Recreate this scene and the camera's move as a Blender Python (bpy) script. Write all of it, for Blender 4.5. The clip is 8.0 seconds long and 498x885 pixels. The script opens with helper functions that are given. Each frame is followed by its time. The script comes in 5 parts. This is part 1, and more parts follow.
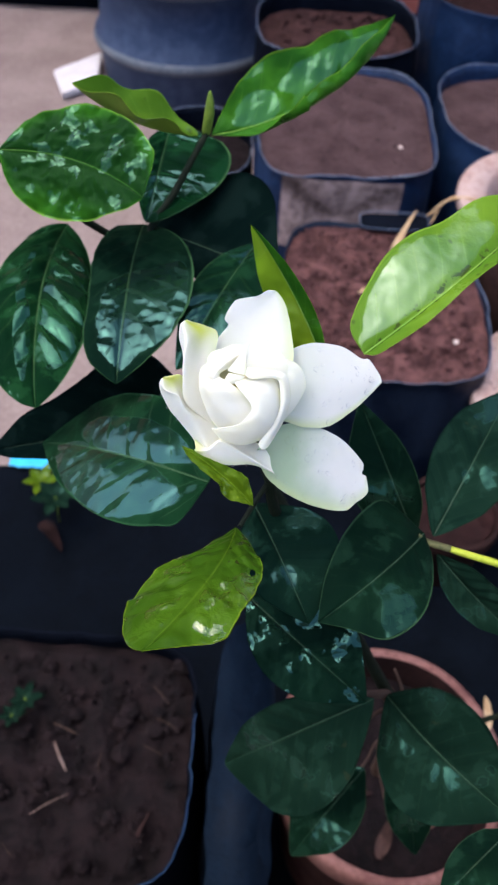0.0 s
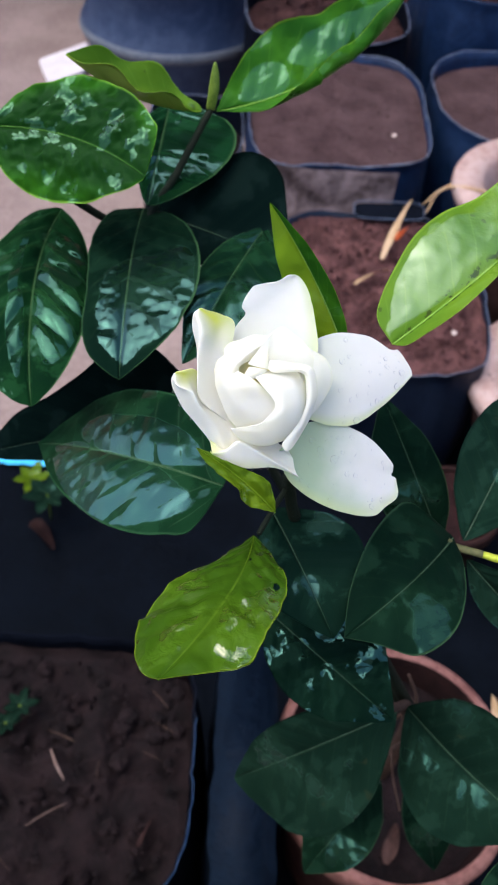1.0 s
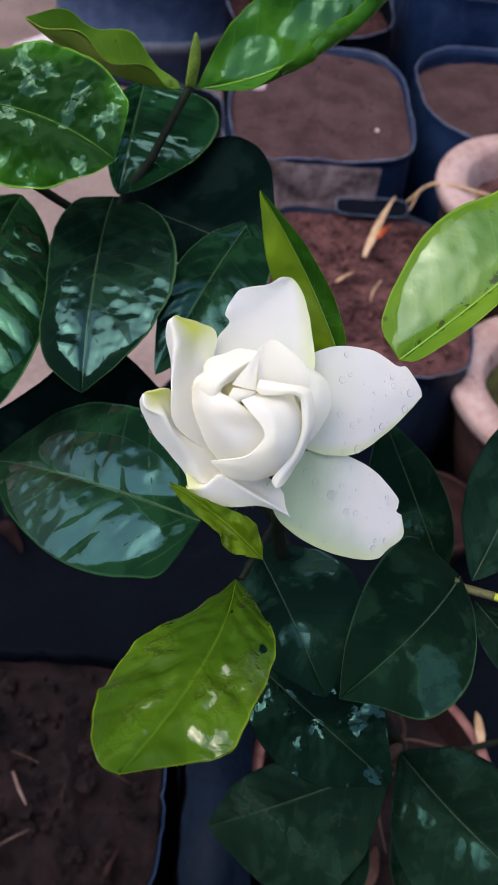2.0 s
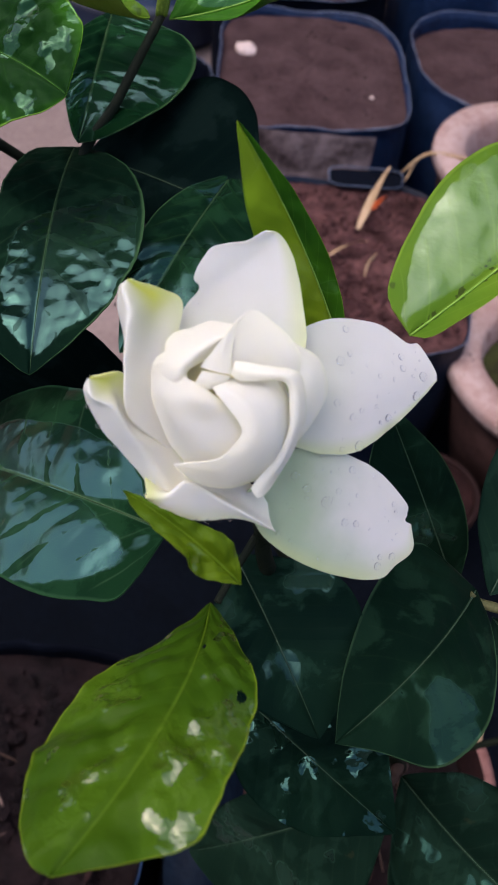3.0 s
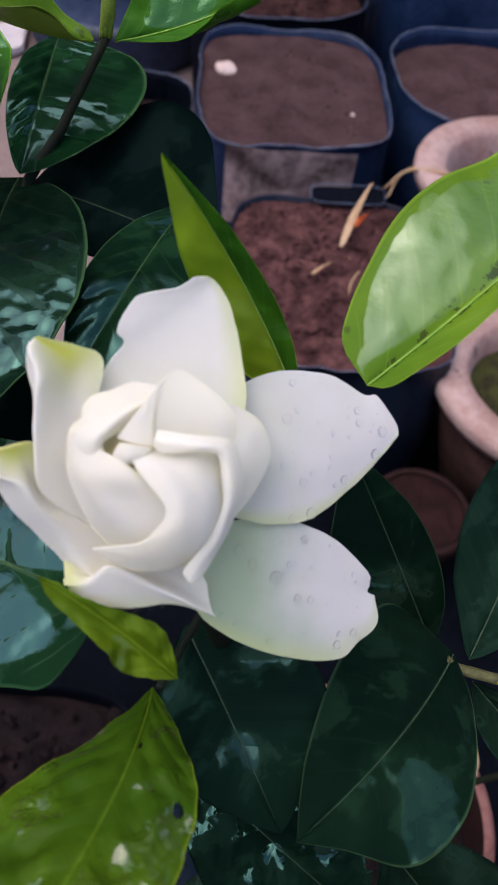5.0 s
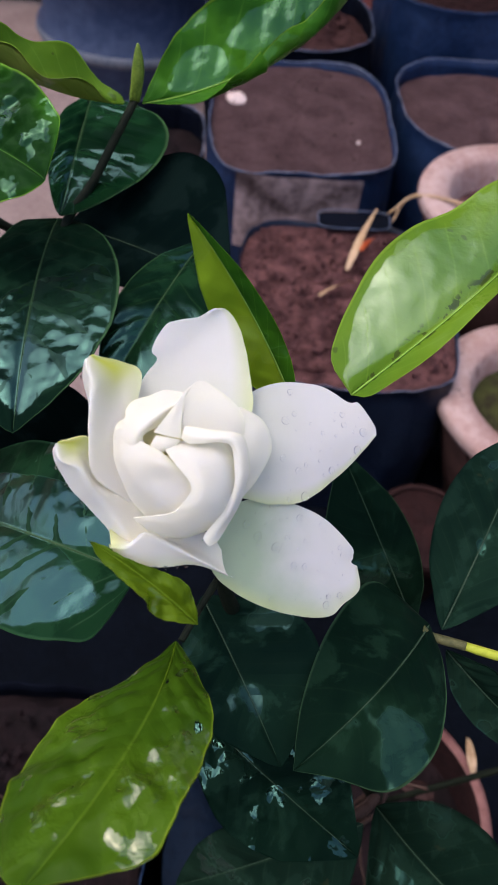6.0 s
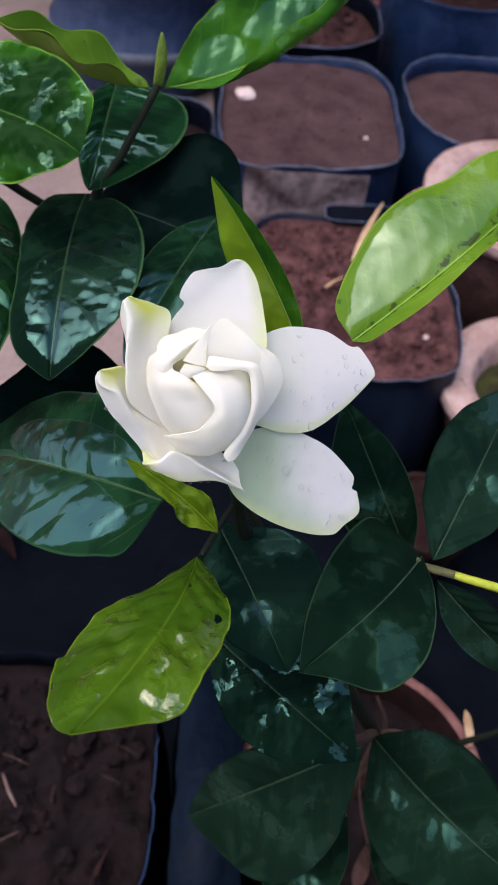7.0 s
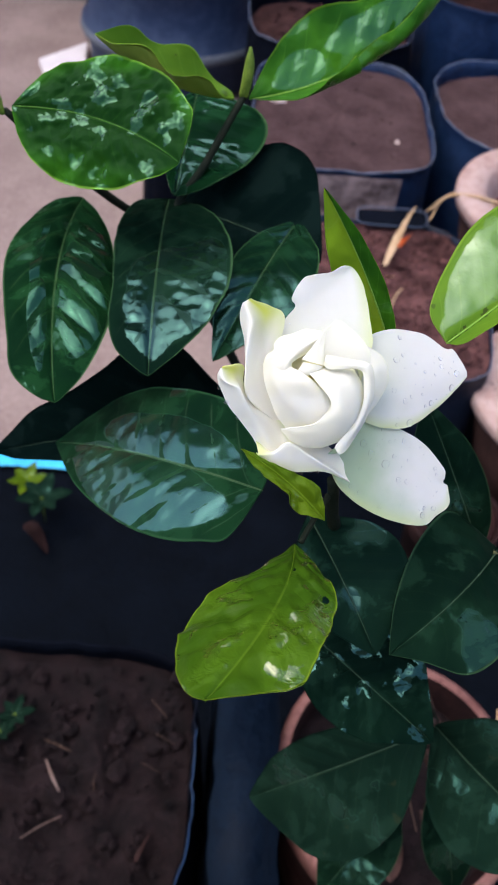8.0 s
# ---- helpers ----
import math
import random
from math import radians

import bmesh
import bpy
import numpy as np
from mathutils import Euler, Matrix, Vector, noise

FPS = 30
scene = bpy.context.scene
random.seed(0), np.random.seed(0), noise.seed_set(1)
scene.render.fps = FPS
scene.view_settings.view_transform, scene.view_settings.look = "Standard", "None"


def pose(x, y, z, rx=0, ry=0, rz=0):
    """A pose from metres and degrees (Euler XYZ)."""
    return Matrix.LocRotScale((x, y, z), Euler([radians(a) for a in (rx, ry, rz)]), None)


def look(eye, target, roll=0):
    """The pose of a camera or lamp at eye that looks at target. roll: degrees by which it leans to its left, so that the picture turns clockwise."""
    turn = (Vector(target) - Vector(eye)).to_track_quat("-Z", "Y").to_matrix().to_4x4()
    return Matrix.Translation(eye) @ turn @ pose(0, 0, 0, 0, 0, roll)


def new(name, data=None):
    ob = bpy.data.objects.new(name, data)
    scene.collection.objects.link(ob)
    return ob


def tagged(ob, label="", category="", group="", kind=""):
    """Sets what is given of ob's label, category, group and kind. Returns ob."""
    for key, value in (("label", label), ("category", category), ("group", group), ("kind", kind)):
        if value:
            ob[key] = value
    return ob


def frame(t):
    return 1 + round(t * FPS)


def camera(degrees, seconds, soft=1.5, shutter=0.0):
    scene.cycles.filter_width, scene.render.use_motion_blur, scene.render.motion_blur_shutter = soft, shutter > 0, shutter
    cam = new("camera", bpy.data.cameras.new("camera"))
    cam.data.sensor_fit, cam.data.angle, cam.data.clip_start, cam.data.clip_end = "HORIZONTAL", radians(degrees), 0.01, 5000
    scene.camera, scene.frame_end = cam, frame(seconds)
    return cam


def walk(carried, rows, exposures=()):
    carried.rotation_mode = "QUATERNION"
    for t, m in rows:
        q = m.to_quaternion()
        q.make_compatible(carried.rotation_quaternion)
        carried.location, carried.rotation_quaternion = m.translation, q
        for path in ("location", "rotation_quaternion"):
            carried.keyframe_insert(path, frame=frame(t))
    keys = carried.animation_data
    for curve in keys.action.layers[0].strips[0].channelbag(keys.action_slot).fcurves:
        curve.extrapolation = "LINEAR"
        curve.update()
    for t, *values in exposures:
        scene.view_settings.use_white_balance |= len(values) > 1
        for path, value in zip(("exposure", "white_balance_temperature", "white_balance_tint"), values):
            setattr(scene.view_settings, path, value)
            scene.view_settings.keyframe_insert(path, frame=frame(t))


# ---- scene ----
cam = camera(36.52, 8.0)
cam.data.dof.use_dof, cam.data.dof.focus_distance, cam.data.dof.aperture_fstop = True, 0.185, 40.0
PATH = [
    (0, (0.01297, 0.01805, 1.01568), (0.01300, 0.33842, 0.63180), 3.25),
    (0.5, (0.00606, 0.02256, 1.00890), (0.00678, 0.34130, 0.62367), 3.58),
    (1, (0.00430, 0.03279, 1.00044), (0.01146, 0.34999, 0.61401), 3.67),
    (2.5, (0.00220, 0.07354, 0.96927), (0.03027, 0.38390, 0.57826), 7.47),
    (3, (0.00713, 0.08457, 0.95654), (0.03662, 0.38786, 0.56012), 7.52),
    (3.5, (0.00374, 0.09231, 0.94727), (0.03066, 0.39443, 0.54978), 7.01),
    (4, (0.01658, 0.10371, 0.94551), (0.05097, 0.40815, 0.55037), 6.81),
    (4.5, (0.01742, 0.10551, 0.94481), (0.05245, 0.41141, 0.55086), 6.95),
    (6, (0.01590, 0.07742, 0.97281), (0.04302, 0.39866, 0.59062), 5.93),
    (6.5, (0.01426, 0.06132, 0.97902), (0.03939, 0.38241, 0.59656), 5.78),
    (7, (0.01319, 0.05054, 0.98085), (0.03693, 0.37083, 0.59764), 5.94),
    (7.5, (0.00403, 0.04558, 0.98187), (0.02428, 0.36493, 0.59768), 6.04),
    (8, (-0.01047, 0.04034, 0.98802), (0.00389, 0.36089, 0.60456), 5.71),
]
EXPOSURE = [(0.0, 1.37, 6000, 12), (1.0, 1.33, 6050, 12), (2.5, 0.89, 6300, 19), (4.0, 0.85, 6300, 21), (4.7, 0.84, 6300, 21), (6.5, 1.03, 6250, 20), (7.5, 1.14, 6200, 17), (8.0, 1.26, 6150, 14)]
walk(cam, [(t, look(eye, target, roll)) for t, eye, target, roll in PATH], EXPOSURE)

# ---- light: bright overcast sky, open above, shaped by added unseen walls ahead and behind ----
SUN_EL, SUN_AZ = 70.0, -95.0
world = bpy.data.worlds.new("sky")
scene.world = world
world.use_nodes = True
wn, wl_ = world.node_tree.nodes, world.node_tree.links
sky = wn.new("ShaderNodeTexSky")
sky.sky_type = 'NISHITA'
sky.sun_disc = False
sky.sun_elevation, sky.sun_rotation = radians(SUN_EL), radians(SUN_AZ)
sky.air_density, sky.dust_density, sky.ozone_density = 1.0, 4.0, 1.0
wl_.new(sky.outputs[0], wn["Background"].inputs[0])
wn["Background"].inputs[1].default_value = 0.165
sun = new("sun", bpy.data.lights.new("sun", 'SUN'))
sun.data.energy, sun.data.angle, sun.data.color = 0.92, radians(70), (1.0, 0.96, 0.9)
az, el = radians(SUN_AZ), radians(SUN_EL)
sun.matrix_world = look((math.sin(az) * math.cos(el) * 9, math.cos(az) * math.cos(el) * 9, math.sin(el) * 9), (0, 0, 0))


# ---- materials ----
class Nodes:
    """A short way to write a node material."""

    def __init__(self, name):
        self.mat = bpy.data.materials.new(name)
        self.mat.use_nodes = True
        self.t = self.mat.node_tree
        self.bsdf = self.t.nodes["Principled BSDF"]
        self.out = self.t.nodes["Material Output"]

    def put(self, socket, value):
        if isinstance(value, bpy.types.NodeSocket):
            self.t.links.new(value, socket)
        else:
            socket.default_value = value

    def math(self, op, a, b=0.0, c=0.0):
        n = self.t.nodes.new("ShaderNodeMath")
        n.operation = op
        for i, v in enumerate((a, b, c)):
            self.put(n.inputs[i], v)
        return n.outputs[0]

    def coords(self, which="Object"):
        return self.t.nodes.new("ShaderNodeTexCoord").outputs[which]

    def noise(self, vec, scale, detail=4.0, rough=0.55, out=0, warp=0.0):
        n = self.t.nodes.new("ShaderNodeTexNoise")
        self.put(n.inputs["Vector"], vec)
        n.inputs["Scale"].default_value, n.inputs["Detail"].default_value = scale, detail
        n.inputs["Roughness"].default_value, n.inputs["Distortion"].default_value = rough, warp
        return n.outputs[out]

    def ramp(self, fac, lo, hi, a=0.0, b=1.0):
        n = self.t.nodes.new("ShaderNodeMapRange")
        n.interpolation_type = 'SMOOTHSTEP'
        for i, v in enumerate((fac, lo, hi, a, b)):
            self.put(n.inputs[i], v)
        return n.outputs[0]

    def mix(self, fac, a, b):
        n = self.t.nodes.new("ShaderNodeMix")
        n.data_type = 'RGBA'
        self.put(n.inputs[0], fac)
        for i, v in ((6, a), (7, b)):
            self.put(n.inputs[i], (*v, 1.0) if isinstance(v, tuple) and len(v) == 3 else v)
        return n.outputs[2]

    def bump(self, height, strength, distance, normal=None):
        n = self.t.nodes.new("ShaderNodeBump")
        n.inputs["Strength"].default_value, n.inputs["Distance"].default_value = strength, distance
        self.put(n.inputs["Height"], height)
        if normal is not None:
            self.put(n.inputs["Normal"], normal)
        return n.outputs[0]

    def finish(self, **sockets):
        for k, v in sockets.items():
            s = self.bsdf.inputs[k.replace("_", " ")]
            self.put(s, (*v, 1.0) if isinstance(v, tuple) and len(v) == 3 and s.type == 'RGBA' else v)
        return self.mat


def leaf_material(name, base, deep, vein, rib_count=8.0, wet=0.5, glow=0.2, gloss=(0.10, 0.42), edge=None, patch=45.0, spots=0.0, spec=0.5, coat=0.0, sheen=(0.7, 0.95, 0.85), strips=0.0, dull=0.05, mottle=0.0, ribbed=0.22, pools=(), fray=1.2, ripple=0.0, heart=0.0, dashes=0.0):
    """Leaf blade: UV x runs along the midrib, UV y across it. pools: where water stands on it, as places and half-axes in UV."""
    m = Nodes(name)
    uv = m.coords("UV")
    ob = m.coords("Object")
    sep = m.t.nodes.new("ShaderNodeSeparateXYZ")
    m.put(sep.inputs[0], uv)
    u, side = sep.outputs[0], m.math('MULTIPLY_ADD', sep.outputs[1], 2.0, -1.0)
    v = m.math('ABSOLUTE', side)
    wob = m.noise(ob, 60.0, 2.0)
    run = m.math('SUBTRACT', m.math('MULTIPLY', u, rib_count), m.math('MULTIPLY', v, 1.7))
    run = m.math('ADD', run, m.math('MULTIPLY', wob, 0.35))
    tri = m.math('ABSOLUTE', m.math('SUBTRACT', m.math('FRACT', run), 0.5))
    line = m.ramp(tri, 0.0, 0.055, 1.0, 0.0)
    line = m.math('MULTIPLY', line, m.math('MULTIPLY', m.ramp(v, 0.75, 0.95, 1.0, 0.0), m.ramp(u, 0.70, 0.92, 1.0, 0.0)))
    rib = m.ramp(v, 0.008, 0.028, 1.0, 0.0)
    big = m.noise(ob, 34.0, 3.0)
    fine = m.noise(ob, 420.0, 5.0, 0.65)
    col = m.mix(m.ramp(big, 0.35, 0.68), deep, base)
    # heart: dark reflection in the cupped blade, painted as a darker middle
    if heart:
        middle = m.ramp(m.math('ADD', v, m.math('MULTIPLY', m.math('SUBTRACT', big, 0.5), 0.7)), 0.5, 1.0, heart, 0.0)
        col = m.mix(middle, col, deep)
    col = m.mix(m.math('MULTIPLY', fine, 0.35), col, tuple(c * 0.7 for c in base))
    col = m.mix(m.math('MULTIPLY', line, 0.12), col, vein)
    col = m.mix(m.math('MULTIPLY', rib, 0.45), col, vein)
    if mottle:
        stain = m.ramp(m.noise(ob, 62.0, 7.0, 0.62, warp=0.5), 0.505, 0.555)
        col = m.mix(m.math('MULTIPLY', stain, mottle), col, tuple(min(1.0, c * 2.6 + 0.004) for c in base))
    if edge:
        col = m.mix(m.math('MULTIPLY', m.ramp(v, 0.955, 0.99), 0.6), col, edge)
    if spots:
        col = m.mix(m.ramp(m.noise(ob, 150.0, 2.0), 0.70, 0.74, 0.0, spots), col, (0.02, 0.025, 0.012))
    if dashes:
        beside = m.math('MULTIPLY', m.ramp(v, 0.02, 0.03), m.ramp(v, 0.08, 0.16, 1.0, 0.0))
        col = m.mix(m.math('MULTIPLY', m.math('MULTIPLY', beside, m.ramp(m.noise(ob, 330.0, 3.0), 0.54, 0.57)), dashes), col, (0.025, 0.032, 0.008))
    film = m.noise(ob, patch, 3.5, 0.5, warp=0.25)
    dry = m.math('MULTIPLY', m.ramp(tri, 0.03, 0.15, 1.0, 0.0), m.ramp(m.noise(ob, 75.0, 2.0), 0.44, 0.50))
    film = m.math('SUBTRACT', film, m.math('MULTIPLY', dry, strips))
    film = m.ramp(film, 0.5 - 0.25 * (wet - 0.5) - 0.012, 0.5 - 0.25 * (wet - 0.5) + 0.012)
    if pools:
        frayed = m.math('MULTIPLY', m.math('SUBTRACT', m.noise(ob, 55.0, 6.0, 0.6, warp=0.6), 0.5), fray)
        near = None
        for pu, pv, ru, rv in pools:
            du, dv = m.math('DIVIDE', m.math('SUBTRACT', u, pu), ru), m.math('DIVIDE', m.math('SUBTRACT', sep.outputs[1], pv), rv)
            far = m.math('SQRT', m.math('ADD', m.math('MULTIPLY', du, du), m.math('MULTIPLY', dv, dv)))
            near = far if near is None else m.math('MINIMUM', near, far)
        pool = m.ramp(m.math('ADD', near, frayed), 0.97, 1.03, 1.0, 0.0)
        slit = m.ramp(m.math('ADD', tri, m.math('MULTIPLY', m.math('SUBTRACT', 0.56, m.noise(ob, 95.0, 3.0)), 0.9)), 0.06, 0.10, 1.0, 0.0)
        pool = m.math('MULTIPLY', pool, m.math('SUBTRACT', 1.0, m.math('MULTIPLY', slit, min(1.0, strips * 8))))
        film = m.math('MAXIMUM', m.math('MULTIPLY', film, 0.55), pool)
    rough = m.math('MULTIPLY_ADD', film, gloss[0] - gloss[1], gloss[1])
    rough = m.math('ADD', rough, m.math('MULTIPLY', m.math('SUBTRACT', fine, 0.5), 0.08))
    quilt = m.math('MULTIPLY', m.math('MULTIPLY', m.math('MULTIPLY', tri, tri), 3.0), m.ramp(u, 0.66, 0.90, 1.0, 0.0))
    nrm = m.bump(quilt, ribbed, 0.0012)
    nrm = m.bump(m.math('ADD', m.noise(ob, 170.0, 3.0), m.math('MULTIPLY', fine, 0.2)), 0.16, 0.0012, nrm)
    if ripple:
        cells = m.noise(ob, 300.0, 2.5, 0.5, warp=0.4)
        nrm = m.bump(m.math('MULTIPLY', cells, m.ramp(m.noise(ob, 80.0, 2.0), 0.42, 0.58)), ripple, 0.0014, nrm)
    mat = m.finish(Base_Color=col, Roughness=rough, Normal=nrm, Specular_IOR_Level=m.math('MULTIPLY_ADD', film, spec - dull, dull), Coat_Weight=m.math('MULTIPLY', film, coat), Coat_Roughness=0.05, Specular_Tint=sheen, Coat_Tint=tuple(0.5 + 0.5 * c for c in sheen))
    if glow:
        tr = m.t.nodes.new("ShaderNodeBsdfTranslucent")
        m.put(tr.inputs[0], col)
        m.put(tr.inputs[1], nrm)
        mx = m.t.nodes.new("ShaderNodeMixShader")
        mx.inputs[0].default_value = glow
        m.t.links.new(m.bsdf.outputs[0], mx.inputs[1])
        m.t.links.new(tr.outputs[0], mx.inputs[2])
        m.t.links.new(mx.outputs[0], m.out.inputs[0])
    return mat


LEAF_DARK = leaf_material("leaf_dark", (0.0034, 0.0230, 0.0066), (0.0014, 0.0100, 0.0040), (0.05, 0.11, 0.04), wet=0.5, glow=0.05, gloss=(0.12, 0.45), spec=0.55, coat=0.02, patch=26.0, edge=(0.05, 0.11, 0.04), strips=0.1, dull=0.02, sheen=(0.32, 0.82, 0.74), mottle=0.22)
LEAF_POOL = leaf_material("leaf_pool", (0.004125, 0.02025, 0.007125), (0.001875, 0.00975, 0.004875), (0.05, 0.11, 0.04), wet=0.66, glow=0.05, gloss=(0.20, 0.45), spec=0.55, coat=0.02, patch=15.0, edge=(0.05, 0.11, 0.04), strips=0.05, dull=0.02, sheen=(0.32, 0.82, 0.74), mottle=0.22)
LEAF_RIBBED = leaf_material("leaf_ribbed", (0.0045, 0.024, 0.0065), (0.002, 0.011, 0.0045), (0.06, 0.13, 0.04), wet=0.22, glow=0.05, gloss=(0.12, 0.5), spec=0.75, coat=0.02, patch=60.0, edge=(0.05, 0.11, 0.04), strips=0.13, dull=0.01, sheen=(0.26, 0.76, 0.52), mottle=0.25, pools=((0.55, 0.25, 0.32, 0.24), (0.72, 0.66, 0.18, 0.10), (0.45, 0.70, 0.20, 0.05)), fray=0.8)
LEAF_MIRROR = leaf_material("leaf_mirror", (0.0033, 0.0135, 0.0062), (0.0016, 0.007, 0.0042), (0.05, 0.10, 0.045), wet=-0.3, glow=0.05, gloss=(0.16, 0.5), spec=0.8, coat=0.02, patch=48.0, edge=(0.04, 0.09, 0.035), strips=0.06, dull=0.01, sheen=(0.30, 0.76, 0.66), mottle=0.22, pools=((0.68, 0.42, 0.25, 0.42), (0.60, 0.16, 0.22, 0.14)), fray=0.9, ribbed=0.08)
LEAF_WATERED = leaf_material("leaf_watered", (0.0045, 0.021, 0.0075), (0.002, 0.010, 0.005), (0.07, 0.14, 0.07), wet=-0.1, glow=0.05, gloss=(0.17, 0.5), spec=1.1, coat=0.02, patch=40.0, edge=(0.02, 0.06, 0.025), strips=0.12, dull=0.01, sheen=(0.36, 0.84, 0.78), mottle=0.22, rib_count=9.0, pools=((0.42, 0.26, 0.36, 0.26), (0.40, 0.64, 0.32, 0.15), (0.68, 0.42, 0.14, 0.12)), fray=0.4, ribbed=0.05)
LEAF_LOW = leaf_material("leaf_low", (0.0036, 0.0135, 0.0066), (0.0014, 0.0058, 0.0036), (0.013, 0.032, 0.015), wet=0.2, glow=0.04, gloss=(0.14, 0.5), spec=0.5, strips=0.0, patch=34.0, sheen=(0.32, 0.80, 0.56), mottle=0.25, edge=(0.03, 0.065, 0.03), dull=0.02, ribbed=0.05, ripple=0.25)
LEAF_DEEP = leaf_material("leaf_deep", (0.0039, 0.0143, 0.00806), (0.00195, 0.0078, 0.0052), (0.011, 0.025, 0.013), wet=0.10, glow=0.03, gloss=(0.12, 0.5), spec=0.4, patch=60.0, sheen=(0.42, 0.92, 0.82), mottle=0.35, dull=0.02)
LEAF_BEADED = leaf_material("leaf_beaded", (0.0030, 0.0120, 0.0062), (0.0014, 0.0058, 0.0038), (0.011, 0.025, 0.013), wet=0.16, glow=0.03, gloss=(0.10, 0.5), spec=0.7, patch=120.0, sheen=(0.36, 0.88, 0.74), mottle=0.25, dull=0.02, ripple=0.4)
# near-black leaf green: the shade among the leaves, put into the colour
LEAF_SHADED = leaf_material("leaf_shaded", (0.0020, 0.0060, 0.0050), (0.0012, 0.0040, 0.0036), (0.008, 0.018, 0.011), wet=-1.0, glow=0.02, gloss=(0.2, 0.6), spec=0.1, dull=0.0, mottle=0.2)
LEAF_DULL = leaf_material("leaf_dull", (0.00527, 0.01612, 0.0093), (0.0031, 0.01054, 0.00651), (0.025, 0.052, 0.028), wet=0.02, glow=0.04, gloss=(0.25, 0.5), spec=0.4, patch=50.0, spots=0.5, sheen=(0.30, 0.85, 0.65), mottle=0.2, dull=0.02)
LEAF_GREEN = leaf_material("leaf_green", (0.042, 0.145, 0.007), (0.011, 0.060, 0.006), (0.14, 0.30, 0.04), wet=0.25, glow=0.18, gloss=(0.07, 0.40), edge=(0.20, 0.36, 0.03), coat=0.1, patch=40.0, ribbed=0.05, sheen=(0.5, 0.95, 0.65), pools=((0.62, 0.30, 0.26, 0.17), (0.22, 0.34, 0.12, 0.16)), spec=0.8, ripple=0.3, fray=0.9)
# heart paints in the dark things that this cupped leaf mirrors
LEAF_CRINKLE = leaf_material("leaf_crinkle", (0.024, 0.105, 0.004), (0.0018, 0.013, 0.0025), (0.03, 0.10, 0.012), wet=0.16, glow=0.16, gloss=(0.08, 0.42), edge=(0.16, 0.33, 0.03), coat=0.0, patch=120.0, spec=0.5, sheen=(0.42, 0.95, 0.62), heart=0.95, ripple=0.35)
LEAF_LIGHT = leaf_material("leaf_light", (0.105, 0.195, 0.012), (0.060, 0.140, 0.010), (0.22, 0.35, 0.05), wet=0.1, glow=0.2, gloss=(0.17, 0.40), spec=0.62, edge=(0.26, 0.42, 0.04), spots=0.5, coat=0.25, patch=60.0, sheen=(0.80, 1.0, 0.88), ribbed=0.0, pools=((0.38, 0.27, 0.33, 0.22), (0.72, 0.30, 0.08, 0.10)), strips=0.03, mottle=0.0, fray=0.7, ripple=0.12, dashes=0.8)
LEAF_YELLOW = leaf_material("leaf_yellow", (0.047, 0.101, 0.0038), (0.023, 0.062, 0.0030), (0.080, 0.145, 0.010), wet=0.22, glow=0.22, gloss=(0.05, 0.36), edge=(0.13, 0.19, 0.010), patch=120.0, coat=0.6, spec=0.8, sheen=(1.0, 1.0, 0.85), mottle=0.08, ripple=0.5)
LEAF_OLIVE = leaf_material("leaf_olive", (0.085, 0.140, 0.004), (0.048, 0.092, 0.0035), (0.075, 0.120, 0.006), wet=0.25, glow=0.2, gloss=(0.12, 0.4), edge=(0.10, 0.15, 0.012), patch=110.0)
LEAF_SPIKE = leaf_material("leaf_spike", (0.30, 0.46, 0.02), (0.24, 0.40, 0.018), (0.20, 0.30, 0.03), wet=0.5, glow=0.6, gloss=(0.22, 0.48), edge=(0.24, 0.36, 0.04), ribbed=0.05)
LEAF_BACK = leaf_material("leaf_back", (0.060, 0.150, 0.018), (0.030, 0.090, 0.012), (0.12, 0.22, 0.04), wet=0.0, glow=0.2, gloss=(0.4, 0.5), spec=0.2, ribbed=0.3)
LEAF_PALE = leaf_material("leaf_pale", (0.44, 0.54, 0.10), (0.33, 0.44, 0.065), (0.40, 0.48, 0.10), wet=0.0, glow=0.5, gloss=(0.4, 0.5), spec=0.3)
LEAF_UNDER = leaf_material("leaf_under", (0.33, 0.42, 0.07), (0.22, 0.32, 0.04), (0.16, 0.25, 0.03), wet=0.0, glow=0.6, gloss=(0.4, 0.5), spec=0.3)


